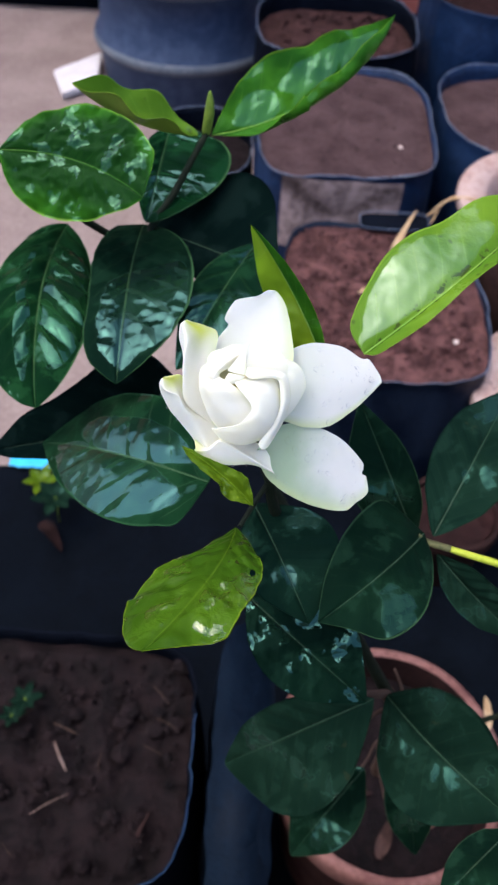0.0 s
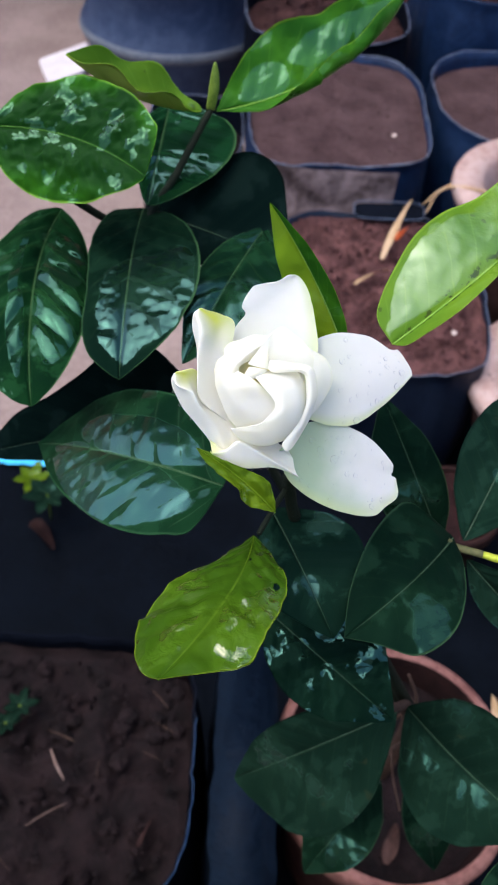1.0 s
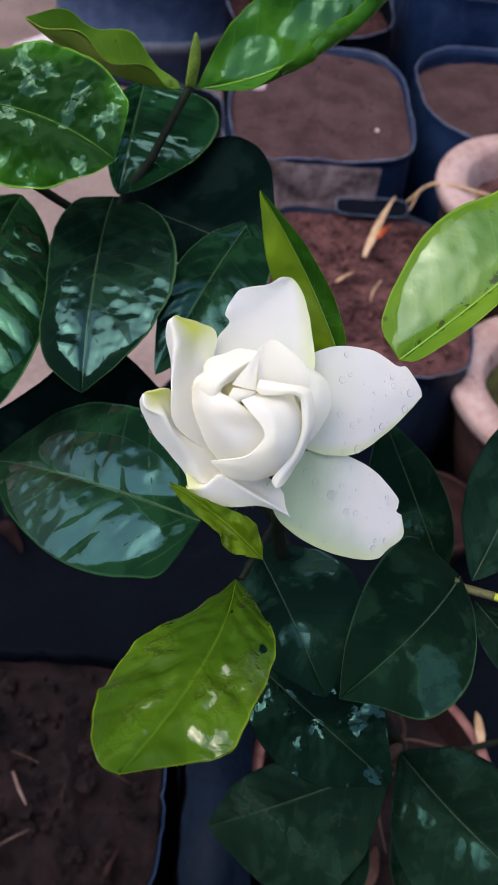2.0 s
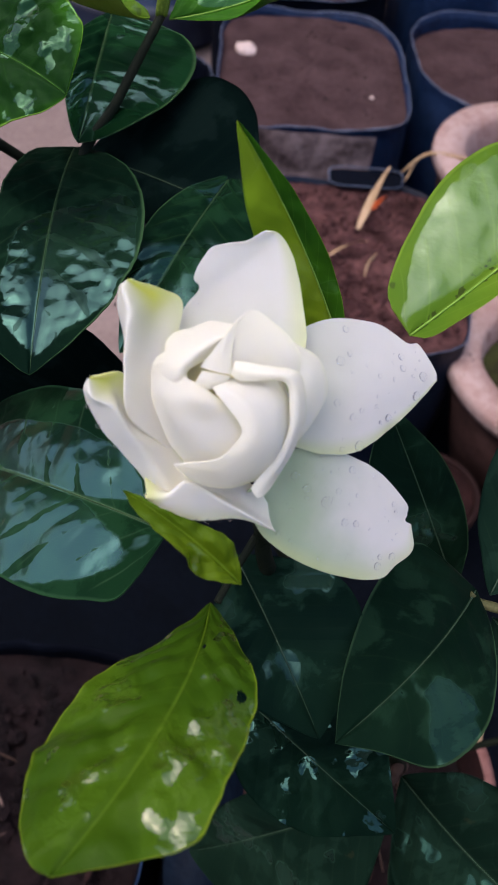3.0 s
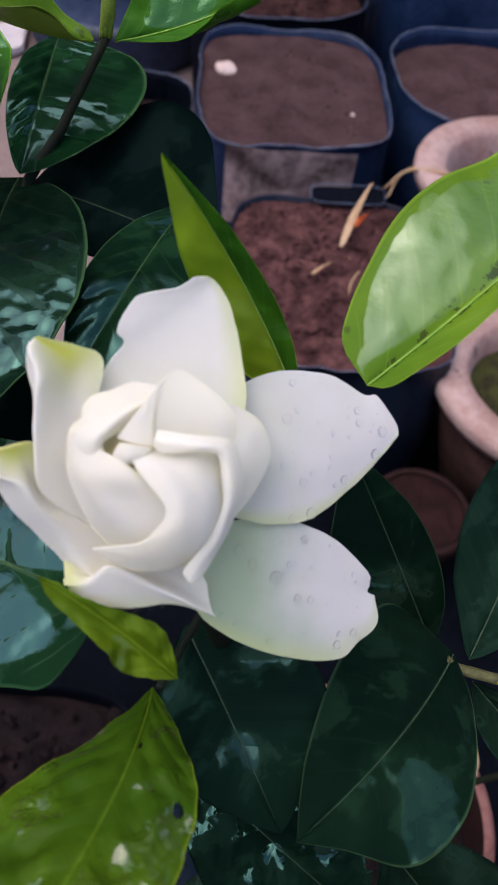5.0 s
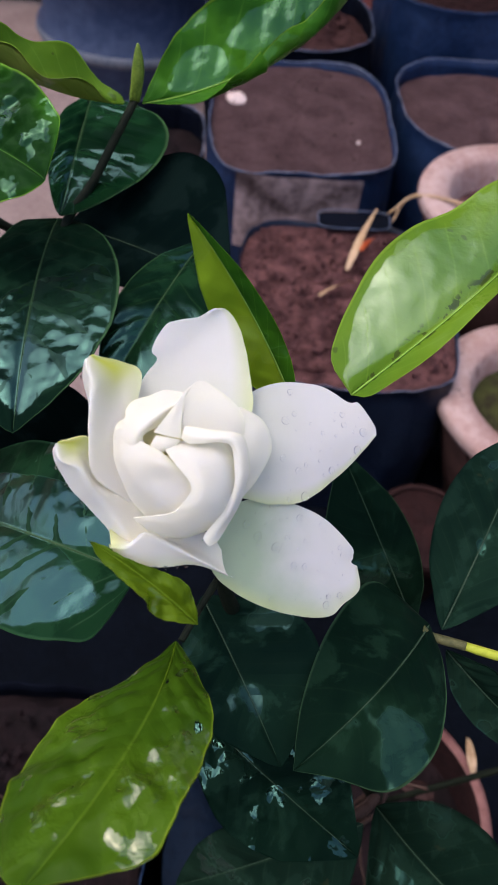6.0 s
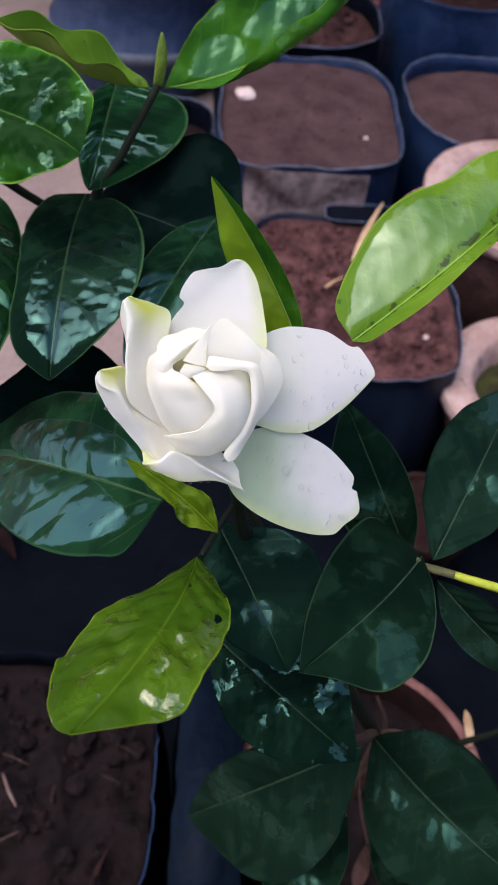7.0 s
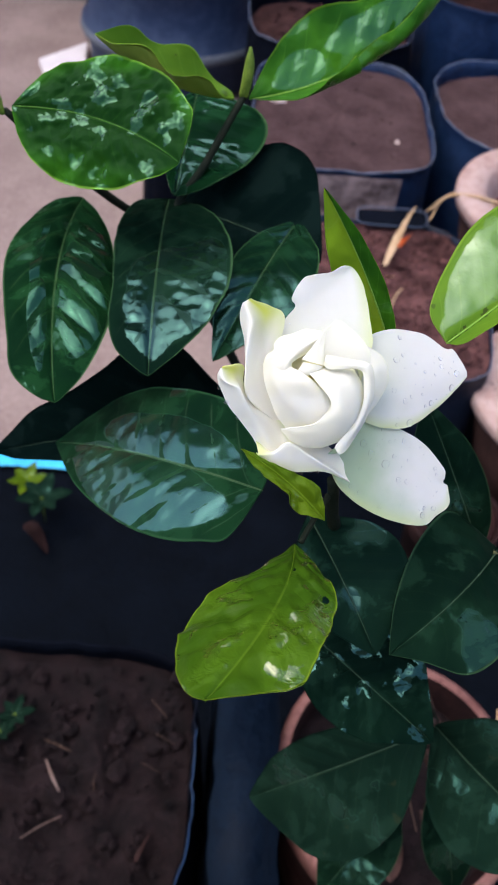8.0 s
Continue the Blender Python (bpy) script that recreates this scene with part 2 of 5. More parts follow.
def petal_material(name, tint, amount, start, end, tipward=False, margin=0.5, cream=0.0):
    """Waxy white petal with a tint of its own that fades along the blade (UV x) and to one margin (UV y)."""
    m = Nodes(name)
    uv = m.coords("UV")
    ob = m.coords("Object")
    sep = m.t.nodes.new("ShaderNodeSeparateXYZ")
    m.put(sep.inputs[0], uv)
    cloud = m.noise(ob, 90.0, 3.0)
    fade = m.ramp(m.math('ADD', sep.outputs[0], m.math('MULTIPLY', m.math('SUBTRACT', cloud, 0.5), 0.25)), start, end, amount, 0.0)
    if tipward:
        fade = m.math('MULTIPLY', m.ramp(sep.outputs[0], start, end, 0.0, amount), m.ramp(sep.outputs[1], 0.22, 0.72))
        rim = m.math('MULTIPLY', m.ramp(sep.outputs[1], 0.75, 1.0), 0.5)
    else:
        rim = m.math('MULTIPLY', m.ramp(sep.outputs[1], 0.84, 1.0), amount * margin)
    white = m.mix(cloud, (0.81, 0.785, 0.63), (0.85, 0.825, 0.68))
    white = m.mix(cream, white, (0.88, 0.845, 0.63))
    col = m.mix(fade, white, tint)
    col = m.mix(rim, col, (0.60, 0.67, 0.20))
    grain = m.noise(ob, 900.0, 3.0)
    lines = m.t.nodes.new("ShaderNodeCombineXYZ")
    m.put(lines.inputs[0], m.math('MULTIPLY', sep.outputs[0], 3.0))
    m.put(lines.inputs[1], m.math('MULTIPLY', sep.outputs[1], 45.0))
    nerve = m.noise(lines.outputs[0], 1.0, 2.0)
    nrm = m.bump(m.math('ADD', nerve, m.math('MULTIPLY', grain, 0.35)), 0.03, 0.0006)
    mat = m.finish(Base_Color=col, Roughness=0.48, Normal=nrm, Subsurface_Weight=0.6, Subsurface_Scale=0.006, Subsurface_Radius=(1.0, 0.85, 0.55), Specular_IOR_Level=0.18)
    tr = m.t.nodes.new("ShaderNodeBsdfTranslucent")
    m.put(tr.inputs[0], col)
    mx = m.t.nodes.new("ShaderNodeMixShader")
    mx.inputs[0].default_value = 0.20
    m.t.links.new(m.bsdf.outputs[0], mx.inputs[1])
    m.t.links.new(tr.outputs[0], mx.inputs[2])
    m.t.links.new(mx.outputs[0], m.out.inputs[0])
    return mat


PETAL = petal_material("petal_white", (0.62, 0.70, 0.42), 0.45, 0.10, 0.55, margin=1.4)
PETAL_PURE = petal_material("petal_pure", (0.82, 0.80, 0.60), 0.3, 0.0, 0.3, cream=0.42)
PETAL_GREEN = petal_material("petal_green", (0.40, 0.54, 0.28), 1.0, 0.22, 0.70, margin=0.5)
PETAL_LIP = petal_material("petal_lip", (0.66, 0.70, 0.22), 0.9, 0.0, 0.30, cream=0.6)
PETAL_WARM = petal_material("petal_cream", (0.84, 0.80, 0.55), 0.4, 0.1, 0.6, cream=0.5)
PETAL_HEART = petal_material("petal_heart", (0.80, 0.72, 0.30), 1.0, 0.75, 0.25)
PETAL_LIME = petal_material("petal_lime", (0.60, 0.63, 0.05), 1.0, 0.42, 0.85, tipward=True, cream=0.6)


def plain(name, a, b, scale, rough, bump=0.2, dist=0.002, metal=0.0, fine=8.0, spec=0.12, rough2=None):
    m = Nodes(name)
    ob = m.coords("Object")
    big, small = m.noise(ob, scale, 5.0), m.noise(ob, scale * fine, 5.0, 0.65)
    col = m.mix(m.ramp(m.math('MULTIPLY_ADD', small, 0.45, m.math('MULTIPLY', big, 0.55)), 0.36, 0.64), a, b)
    nrm = m.bump(m.math('ADD', big, m.math('MULTIPLY', small, 0.5)), bump, dist)
    r = rough if rough2 is None else m.math('MULTIPLY_ADD', m.ramp(big, 0.4, 0.6), rough2 - rough, rough)
    return m.finish(Base_Color=col, Roughness=r, Normal=nrm, Metallic=metal, Specular_IOR_Level=spec)


CONCRETE = plain("concrete", (0.172, 0.128, 0.116), (0.246, 0.190, 0.173), 6.0, 0.85, 0.3, 0.003, fine=14.0)
WALL_RED = plain("red_wall", (0.16, 0.045, 0.04), (0.25, 0.085, 0.07), 9.0, 0.8, 0.3, 0.004)
WALL_GREY = plain("dark_wall", (0.035, 0.036, 0.038), (0.070, 0.072, 0.072), 3.0, 0.9, 0.3, 0.004)
# cream kept bright to bounce light; every wall wearing it is unseen
WALL_UNSEEN = plain("unseen_wall", (0.60, 0.56, 0.49), (0.70, 0.66, 0.59), 3.0, 0.9, 0.3, 0.004)
BAG_BLUE = plain("bag_blue", (0.0031, 0.0096, 0.030), (0.0084, 0.0228, 0.062), 11.0, 0.4, 0.5, 0.006, rough2=0.65, spec=0.15)
BAG_RIM_BLUE = plain("bag_rim_blue", (0.008, 0.024, 0.060), (0.018, 0.046, 0.100), 40.0, 0.4, 0.4, 0.002)
# pale colour carries the highlight that runs along the bag edges
BAG_RIM = plain("bag_rim", (0.050, 0.066, 0.105), (0.105, 0.130, 0.185), 40.0, 0.35, 0.4, 0.002)
BAG_NAVY = plain("bag_navy", (0.0018, 0.0045, 0.0126), (0.0048, 0.0108, 0.0252), 14.0, 0.45, 0.5, 0.006, rough2=0.65, spec=0.2)
# near-black that stands for the shade on the low floor
SHEET_BLACK = plain("sheet_black", (0.0011, 0.0019, 0.0034), (0.0024, 0.0038, 0.0066), 14.0, 0.7, 0.5, 0.006, rough2=0.8, spec=0.02)
BAG_INK = plain("bag_ink", (0.0010, 0.0037, 0.0092), (0.0023, 0.0072, 0.0160), 14.0, 0.55, 0.5, 0.006, rough2=0.75, spec=0.08)
BAG_BLACK = plain("bag_black", (0.0014, 0.0022, 0.0046), (0.0030, 0.0046, 0.0092), 14.0, 0.65, 0.5, 0.006, rough2=0.75, spec=0.03)
BAG_DUSTY = plain("bag_dusty_label", (0.030, 0.019, 0.018), (0.36, 0.27, 0.26), 9.0, 0.6, 0.3, 0.002, fine=3.0)
SOIL_PALE = plain("soil_crusted", (0.028, 0.0148, 0.0155), (0.064, 0.0380, 0.0385), 14.0, 0.85, 0.5, 0.004, fine=11.0)
SOIL_RED = plain("soil_red", (0.022, 0.0085, 0.0085), (0.112, 0.050, 0.047), 26.0, 0.8, 0.9, 0.006, fine=7.0)
# near-black soil; its colour carries the shade low in the yard
SOIL_DARK = plain("soil_dark", (0.0022, 0.0013, 0.0017), (0.0115, 0.0062, 0.0070), 30.0, 0.8, 0.9, 0.006, fine=7.0)
SOIL_MOSS = plain("mossy_soil", (0.016, 0.010, 0.008), (0.040, 0.048, 0.012), 38.0, 0.9, 0.9, 0.006, fine=7.0)
SOIL_MAROON = plain("soil_maroon", (0.0077, 0.00275, 0.00275), (0.022, 0.0077, 0.00715), 30.0, 0.8, 0.9, 0.006, fine=7.0)
# red soil at half its colour, for the shade at the back
SOIL_BROWN = plain("soil_brown", (0.014, 0.0055, 0.0055), (0.052, 0.023, 0.021), 26.0, 0.8, 0.9, 0.006, fine=7.0)
# clay darkened in its colour for the shade inside the pot
POT_INSIDE_SHADE = plain("pot_inside_shade", (0.010, 0.0045, 0.0045), (0.026, 0.011, 0.010), 22.0, 0.8, 0.35, 0.003)
# terracotta darkened in its colour for the shade low in the yard
TERRACOTTA_DIM = plain("terracotta_dim", (0.010, 0.0042, 0.0040), (0.021, 0.0090, 0.0082), 22.0, 0.8, 0.35, 0.003)
TERRACOTTA = plain("terracotta", (0.11, 0.046, 0.040), (0.20, 0.098, 0.084), 22.0, 0.75, 0.35, 0.003)
def stained_clay():
    """Whitewashed clay with brown worn spots and grime."""
    m = Nodes("whitewashed_clay")
    ob = m.coords("Object")
    big, small = m.noise(ob, 15.0, 5.0), m.noise(ob, 90.0, 5.0, 0.65)
    col = m.mix(m.ramp(m.math('MULTIPLY_ADD', small, 0.45, m.math('MULTIPLY', big, 0.55)), 0.36, 0.64), (0.2429, 0.1498, 0.1295), (0.3724, 0.2753, 0.251))
    col = m.mix(m.ramp(m.noise(ob, 11.0, 1.0), 0.66, 0.69, 0.0, 0.85), col, (0.10, 0.038, 0.034))
    col = m.mix(m.ramp(m.noise(ob, 60.0, 2.0), 0.66, 0.74, 0.0, 0.6), col, (0.05, 0.035, 0.03))
    return m.finish(Base_Color=col, Roughness=0.75, Normal=m.bump(m.math('ADD', big, m.math('MULTIPLY', small, 0.5)), 0.35, 0.003), Specular_IOR_Level=0.12)


POT_PALE = stained_clay()
CLAY_DARK = plain("dark_clay", (0.018, 0.009, 0.008), (0.05, 0.026, 0.022), 20.0, 0.7, 0.4, 0.003)
DRUM_BLUE = plain("drum_plastic", (0.022, 0.036, 0.074), (0.043, 0.061, 0.106), 5.0, 0.5, 0.15, 0.002, rough2=0.65)
DRUM_PALE = plain("drum_band_pale", (0.08433, 0.1004, 0.1245), (0.1325, 0.1446, 0.1647), 12.0, 0.7, 0.2, 0.002)
PAPER = plain("white_board", (0.52, 0.49, 0.50), (0.62, 0.59, 0.60), 20.0, 0.7, 0.1, 0.001)
CYAN = plain("cyan_plastic", (0.03, 0.33, 0.62), (0.05, 0.42, 0.72), 30.0, 0.4, 0.1, 0.001)
BARK = plain("young_bark", (0.0030, 0.0062, 0.0026), (0.0085, 0.0120, 0.0056), 160.0, 0.7, 0.5, 0.0008)
BARK_OLD = plain("old_bark", (0.04, 0.0232, 0.0168), (0.08, 0.05, 0.0368), 120.0, 0.8, 0.6, 0.001)
TWIG_END = plain("twig_node", (0.045, 0.050, 0.020), (0.085, 0.085, 0.035), 140.0, 0.7, 0.5, 0.0008)
TWIG = plain("green_twig", (0.24, 0.29, 0.02), (0.33, 0.37, 0.035), 80.0, 0.4, 0.2, 0.0006)
RIB_DARK = plain("midrib_dark", (0.01838, 0.04462, 0.01575), (0.03413, 0.06825, 0.02625), 200.0, 0.5, 0.1, 0.0003)
RIB_DEEP = plain("midrib_deep", (0.018, 0.036, 0.020), (0.034, 0.060, 0.036), 200.0, 0.5, 0.1, 0.0003)
RIB_MID = plain("midrib_mid", (0.030, 0.10, 0.008), (0.050, 0.13, 0.014), 200.0, 0.5, 0.1, 0.0003)
RIB_GREEN = plain("midrib_green", (0.13, 0.26, 0.03), (0.19, 0.33, 0.05), 200.0, 0.5, 0.1, 0.0003)
RIB_YELLOW = plain("midrib_yellow", (0.070, 0.130, 0.003), (0.095, 0.160, 0.005), 200.0, 0.5, 0.1, 0.0003)
BUD = plain("bud_green", (0.062, 0.1054, 0.0124), (0.124, 0.1798, 0.0248), 180.0, 0.4, 0.3, 0.0006)
STRAW_DULL = plain("dull_straw", (0.11, 0.070, 0.058), (0.20, 0.14, 0.12), 60.0, 0.8, 0.4, 0.001)
STRAW = plain("dry_straw", (0.27, 0.17, 0.085), (0.42, 0.30, 0.19), 60.0, 0.8, 0.4, 0.001)
ORANGE = plain("dry_orange_leaf", (0.42, 0.06, 0.012), (0.55, 0.11, 0.03), 60.0, 0.7, 0.3, 0.001)
STONE = plain("pale_stone", (0.42, 0.33, 0.29), (0.58, 0.48, 0.44), 80.0, 0.8, 0.4, 0.001)
def water_material():
    """Clear water in thin drops, which let most light through."""
    m = Nodes("water")
    clear = m.t.nodes.new("ShaderNodeBsdfTransparent")
    clear.inputs[0].default_value = (1.0, 1.0, 1.0, 1.0)
    bead = m.t.nodes.new("ShaderNodeBsdfGlass")
    bead.inputs["Roughness"].default_value, bead.inputs["IOR"].default_value = 0.02, 1.33
    mx = m.t.nodes.new("ShaderNodeMixShader")
    mx.inputs[0].default_value = 0.5
    m.t.links.new(clear.outputs[0], mx.inputs[1])
    m.t.links.new(bead.outputs[0], mx.inputs[2])
    m.t.links.new(mx.outputs[0], m.out.inputs[0])
    return m.mat


WATER = water_material()


# ---- building helpers ----
def part(name, bm, material, parent=None, label="", smooth=True):
    """One mesh object made from a bmesh in world coordinates, its origin at its middle, under parent."""
    mesh = bpy.data.meshes.new(name)
    mid = sum((v.co for v in bm.verts), Vector()) / max(1, len(bm.verts))
    bmesh.ops.translate(bm, verts=bm.verts, vec=-mid)
    bm.to_mesh(mesh)
    bm.free()
    for p in mesh.polygons:
        p.use_smooth = smooth
    for mt in material if isinstance(material, (list, tuple)) else (material,):
        mesh.materials.append(mt)
    ob = new(name, mesh)
    ob.location = mid
    if parent:
        ob.parent = parent
        ob.matrix_parent_inverse = Matrix.Translation(-world_place(parent))
    if label:
        tagged(ob, label)
    return ob


def world_place(ob):
    """Where an unturned object stands: its own place, moved by its parents'."""
    place = ob.location.copy()
    if ob.parent:
        place += ob.matrix_parent_inverse.translation + world_place(ob.parent)
    return place


def thing(name, at, label, category, **more):
    ob = new(name)
    ob.empty_display_size = 0.02
    ob.location = at
    return tagged(ob, label, category, **more)


def grid_faces(bm, rows, closed=False, flip=False):
    """Faces between rows of vertices."""
    made = []
    for a, b in zip(rows, rows[1:]):
        n = len(a)
        for i in range(n if closed else n - 1):
            j = (i + 1) % n
            quad = (a[i], a[j], b[j], b[i])
            try:
                made.append(bm.faces.new(quad[::-1] if flip else quad))
            except ValueError:
                pass
    return made


def tube(points, radii, sides=8, bm=None, cap=True):
    """A tapered tube through points."""
    bm = bm or bmesh.new()
    pts = [Vector(p) for p in points]
    rows, side = [], None
    for i, p in enumerate(pts):
        d = (pts[min(i + 1, len(pts) - 1)] - pts[max(i - 1, 0)]).normalized()
        side = (d.orthogonal() if side is None else side - d * side.dot(d)).normalized()
        other = d.cross(side)
        rows.append([bm.verts.new(p + (side * math.cos(a) + other * math.sin(a)) * radii[i]) for a in (2 * math.pi * k / sides for k in range(sides))])
    grid_faces(bm, rows, closed=True)
    if cap:
        bm.faces.new(rows[0][::-1])
        bm.faces.new(rows[-1])
    return bm


def curve_points(ctrl, n=24):
    """Catmull-Rom through the control points."""
    c = [Vector(p) for p in ctrl]
    c = [c[0] * 2 - c[1]] + c + [c[-1] * 2 - c[-2]]
    out = []
    segs = len(c) - 3
    for k in range(n + 1):
        x = k / n * segs
        i = min(int(x), segs - 1)
        t = x - i
        p0, p1, p2, p3 = c[i:i + 4]
        out.append(0.5 * (2 * p1 + (p2 - p0) * t + (2 * p0 - 5 * p1 + 4 * p2 - p3) * t * t + (3 * p1 - p0 - 3 * p2 + p3) * t ** 3))
    return out


def stem(name, ctrl, r0, r1, material, parent, label="", n=24, knots=0.12):
    pts = curve_points(ctrl, n)
    rad = [(r0 + (r1 - r0) * i / n) * (1 + knots * noise.noise(p * 260)) for i, p in enumerate(pts)]
    return part(name, tube(pts, rad, 9), material, parent, label)


def lathe(profile, at, sides=64, wobble=0.0):
    """A turned form: (radius, height) pairs from outside bottom to inside."""
    bm = bmesh.new()
    rows = []
    for r, z in profile:
        row = []
        for k in range(sides):
            a = 2 * math.pi * k / sides
            rr = r * (1 + wobble * noise.noise(Vector((math.cos(a) * 2, math.sin(a) * 2, z * 9 + at[0] * 7))))
            row.append(bm.verts.new((at[0] + rr * math.cos(a), at[1] + rr * math.sin(a), at[2] + z)))
        rows.append(row)
    grid_faces(bm, rows, closed=True)
    return bm


def blade_shape(u, peak, tip, root, full):
    """Half-width of a leaf along its length, 1 at the widest place."""
    x = u ** (math.log(0.5) / math.log(peak))
    w = math.sin(math.pi * x) ** full
    return max(w * (1 - tip * max(0.0, u - 0.72) / 0.28 * 0.55), 0.0) * (1 - root * max(0.0, 0.2 - u) / 0.2)


def width_at(prof, u):
    """Half-width at u, from values set close at both ends and wide in the middle."""
    vals = [-prof[0] * 0.4, 0.0, *prof, 0.0, -prof[-1] * 0.4]
    x = math.acos(1 - 2 * u) / math.pi * (len(prof) + 1)
    i = min(int(x), len(prof))
    t = x - i
    a, b, c, d = vals[i:i + 4]
    return max(0.0, 0.5 * (2 * b + (c - a) * t + (2 * a - 5 * b + 4 * c - d) * t * t + (3 * b - a - 3 * c + d) * t ** 3))


def leaf(shrub, base, tip, face, wl, wr, material, arch=0.0, peak=0.48, fold_l=(0.15, 0.15), fold_r=(0.15, 0.15), curl_l=0.0, curl_r=0.0,
         wave=0.0, waves=3.0, quilt=0.0006, ribs=8.0, point=0.6, root=0.3, sweep=0.0, phase=0.0, label="", holes=(), nu=44, nv=12, name="leaf", rough_edge=0.0, hook=0.0, full=0.70, pucker=0.0006, under=None, inner=None, crease=105, sharp=1.0, bow=0.0):
    """A leaf blade with its midrib. fold_*: how far each half is raised, in radians, at the base and at the tip; curl_*: its roll across.
    wl, wr: each half's greatest width, or its widths along the blade. sharp: under 1, the veins lie in narrow furrows; bow: how the veins bend to the tip."""
    base, tip, face = Vector(base), Vector(tip), Vector(face).normalized()
    along = tip - base
    length = along.length
    along.normalize()
    side = along.cross(face).normalized()
    face = side.cross(along)
    thick = 0.00032
    across = sum(max(w) if isinstance(w, tuple) else w for w in (wl, wr))
    bm = bmesh.new()
    uvl = bm.loops.layers.uv.new("UVMap")
    top, low, where, spine = [], [], {}, []
    for i in range(nu + 1):
        u = i / nu
        c = base + along * length * u + face * (arch * 4 * u * (1 - u) - hook * max(0.0, u - 0.6) ** 2) * length + side * sweep * 4 * u * (1 - u) * length
        spine.append(c)
        shape = blade_shape(min(max(u, 0.001), 0.999), peak, point, root, full)
        row_t, row_l = [], []
        for sgn, width, fold, curl in ((-1, wl, fold_l, curl_l), (1, wr, fold_r, curl_r)):
            x = h = 0.0
            w = width_at(width, u) if isinstance(width, tuple) else width * shape
            wide = max(width) if isinstance(width, tuple) else width
            if isinstance(width, tuple):
                shape = max(shape, 0.001) * 0.3 + 0.7 * w / wide
            cells = [(0.0, 0.0)]
            for j in range(nv):
                ang = fold[0] + (fold[1] - fold[0]) * u + (curl if not isinstance(curl, tuple) else curl[0] + (curl[1] - curl[0]) * min(1.0, 2.2 * u)) * (j + 0.5) / nv
                x += math.cos(ang) * w / nv
                h += math.sin(ang) * w / nv
                cells.append((x, h))
            grow = min(1.6, w / max(c[0] for c in cells)) if isinstance(width, tuple) and x > 1e-6 else 1.0
            pts = []
            for j, (x, h) in enumerate((x * grow, h * grow) for x, h in cells):
                v = j / nv
                ripple = wave * math.sin(2 * math.pi * (waves * u + phase) + (0 if sgn > 0 else 1.7)) * v ** 2 * shape ** 0.5
                vein = (u * ribs - v * 1.7 + bow * v * v + 0.30 * noise.noise(Vector((u * 5, sgn * 4.0, phase * 7 + length * 300)))) % 1.0
                uneven = 0.55 + 1.1 * abs(noise.noise(Vector((u * 3.2, sgn * (2 + v * 1.4), length * 500))))
                puff = quilt * uneven * (0.5 - 0.5 * math.cos(2 * math.pi * vein)) ** sharp * min(1.0, 4 * v) * (1 - v ** 3) * shape * min(1.0, max(0.0, (0.95 - u) / 0.30))
                edge = rough_edge * v ** 3 * noise.noise(Vector((u * 14, sgn * 3.0, phase)))
                grove = 0.0005 * math.exp(-(v * wide / 0.0016) ** 2)
                p = c + side * sgn * (x + edge) + face * (h + ripple + puff - grove)
                p += face * pucker * shape * (noise.noise(p * crease) + 0.5 * noise.noise(p * crease * 2.3)) * min(1.0, 3 * v)
                pts.append((p, u, sgn * v))
            if sgn < 0:
                left = pts[:0:-1]
            else:
                right = pts
        for p, uu, vv in left + right:
            vt = bm.verts.new(p)
            vb = bm.verts.new(p - face * thick)
            where[vt] = where[vb] = (uu, 0.5 + 0.5 * vv)
            row_t.append(vt)
            row_l.append(vb)
        top.append(row_t)
        low.append(row_l)
    # inner: second material on the right half, carrying the shade there
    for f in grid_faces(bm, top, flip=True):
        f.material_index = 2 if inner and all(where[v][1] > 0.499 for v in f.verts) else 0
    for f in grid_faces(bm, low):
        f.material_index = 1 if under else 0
    n = len(top[0]) - 1
    for i in range(nu):
        bm.faces.new((top[i][0], top[i + 1][0], low[i + 1][0], low[i][0]))
        bm.faces.new((top[i + 1][n], top[i][n], low[i][n], low[i + 1][n]))
    for f in bm.faces:
        for lp in f.loops:
            lp[uvl].uv = where[lp.vert]
    for hu, hv, hr in holes:
        gone = [f for f in bm.faces if sum(((where[v][0] - hu) * length) ** 2 + ((where[v][1] - hv) * across) ** 2 for v in f.verts) / len(f.verts) < hr ** 2]
        bmesh.ops.delete(bm, geom=gone, context='FACES')
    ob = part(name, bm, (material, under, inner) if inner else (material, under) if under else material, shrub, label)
    ribline = [p - face * 0.00030 for p in spine[:nu // 3 if material == LEAF_YELLOW else -3]]
    rib = {LEAF_DARK: RIB_DARK, LEAF_POOL: RIB_DARK, LEAF_RIBBED: RIB_DARK, LEAF_MIRROR: RIB_DARK, LEAF_WATERED: RIB_DARK, LEAF_DEEP: RIB_DEEP, LEAF_BEADED: RIB_DEEP, LEAF_LOW: RIB_DEEP, LEAF_SHADED: RIB_DEEP, LEAF_DULL: RIB_DEEP, LEAF_CRINKLE: RIB_MID, LEAF_OLIVE: RIB_YELLOW, LEAF_YELLOW: RIB_YELLOW}.get(material, RIB_GREEN)
    part("midrib", tube(ribline, [0.00024 * (1 - 0.85 * i / len(ribline)) for i in range(len(ribline))], 7), rib, ob)
    return ob


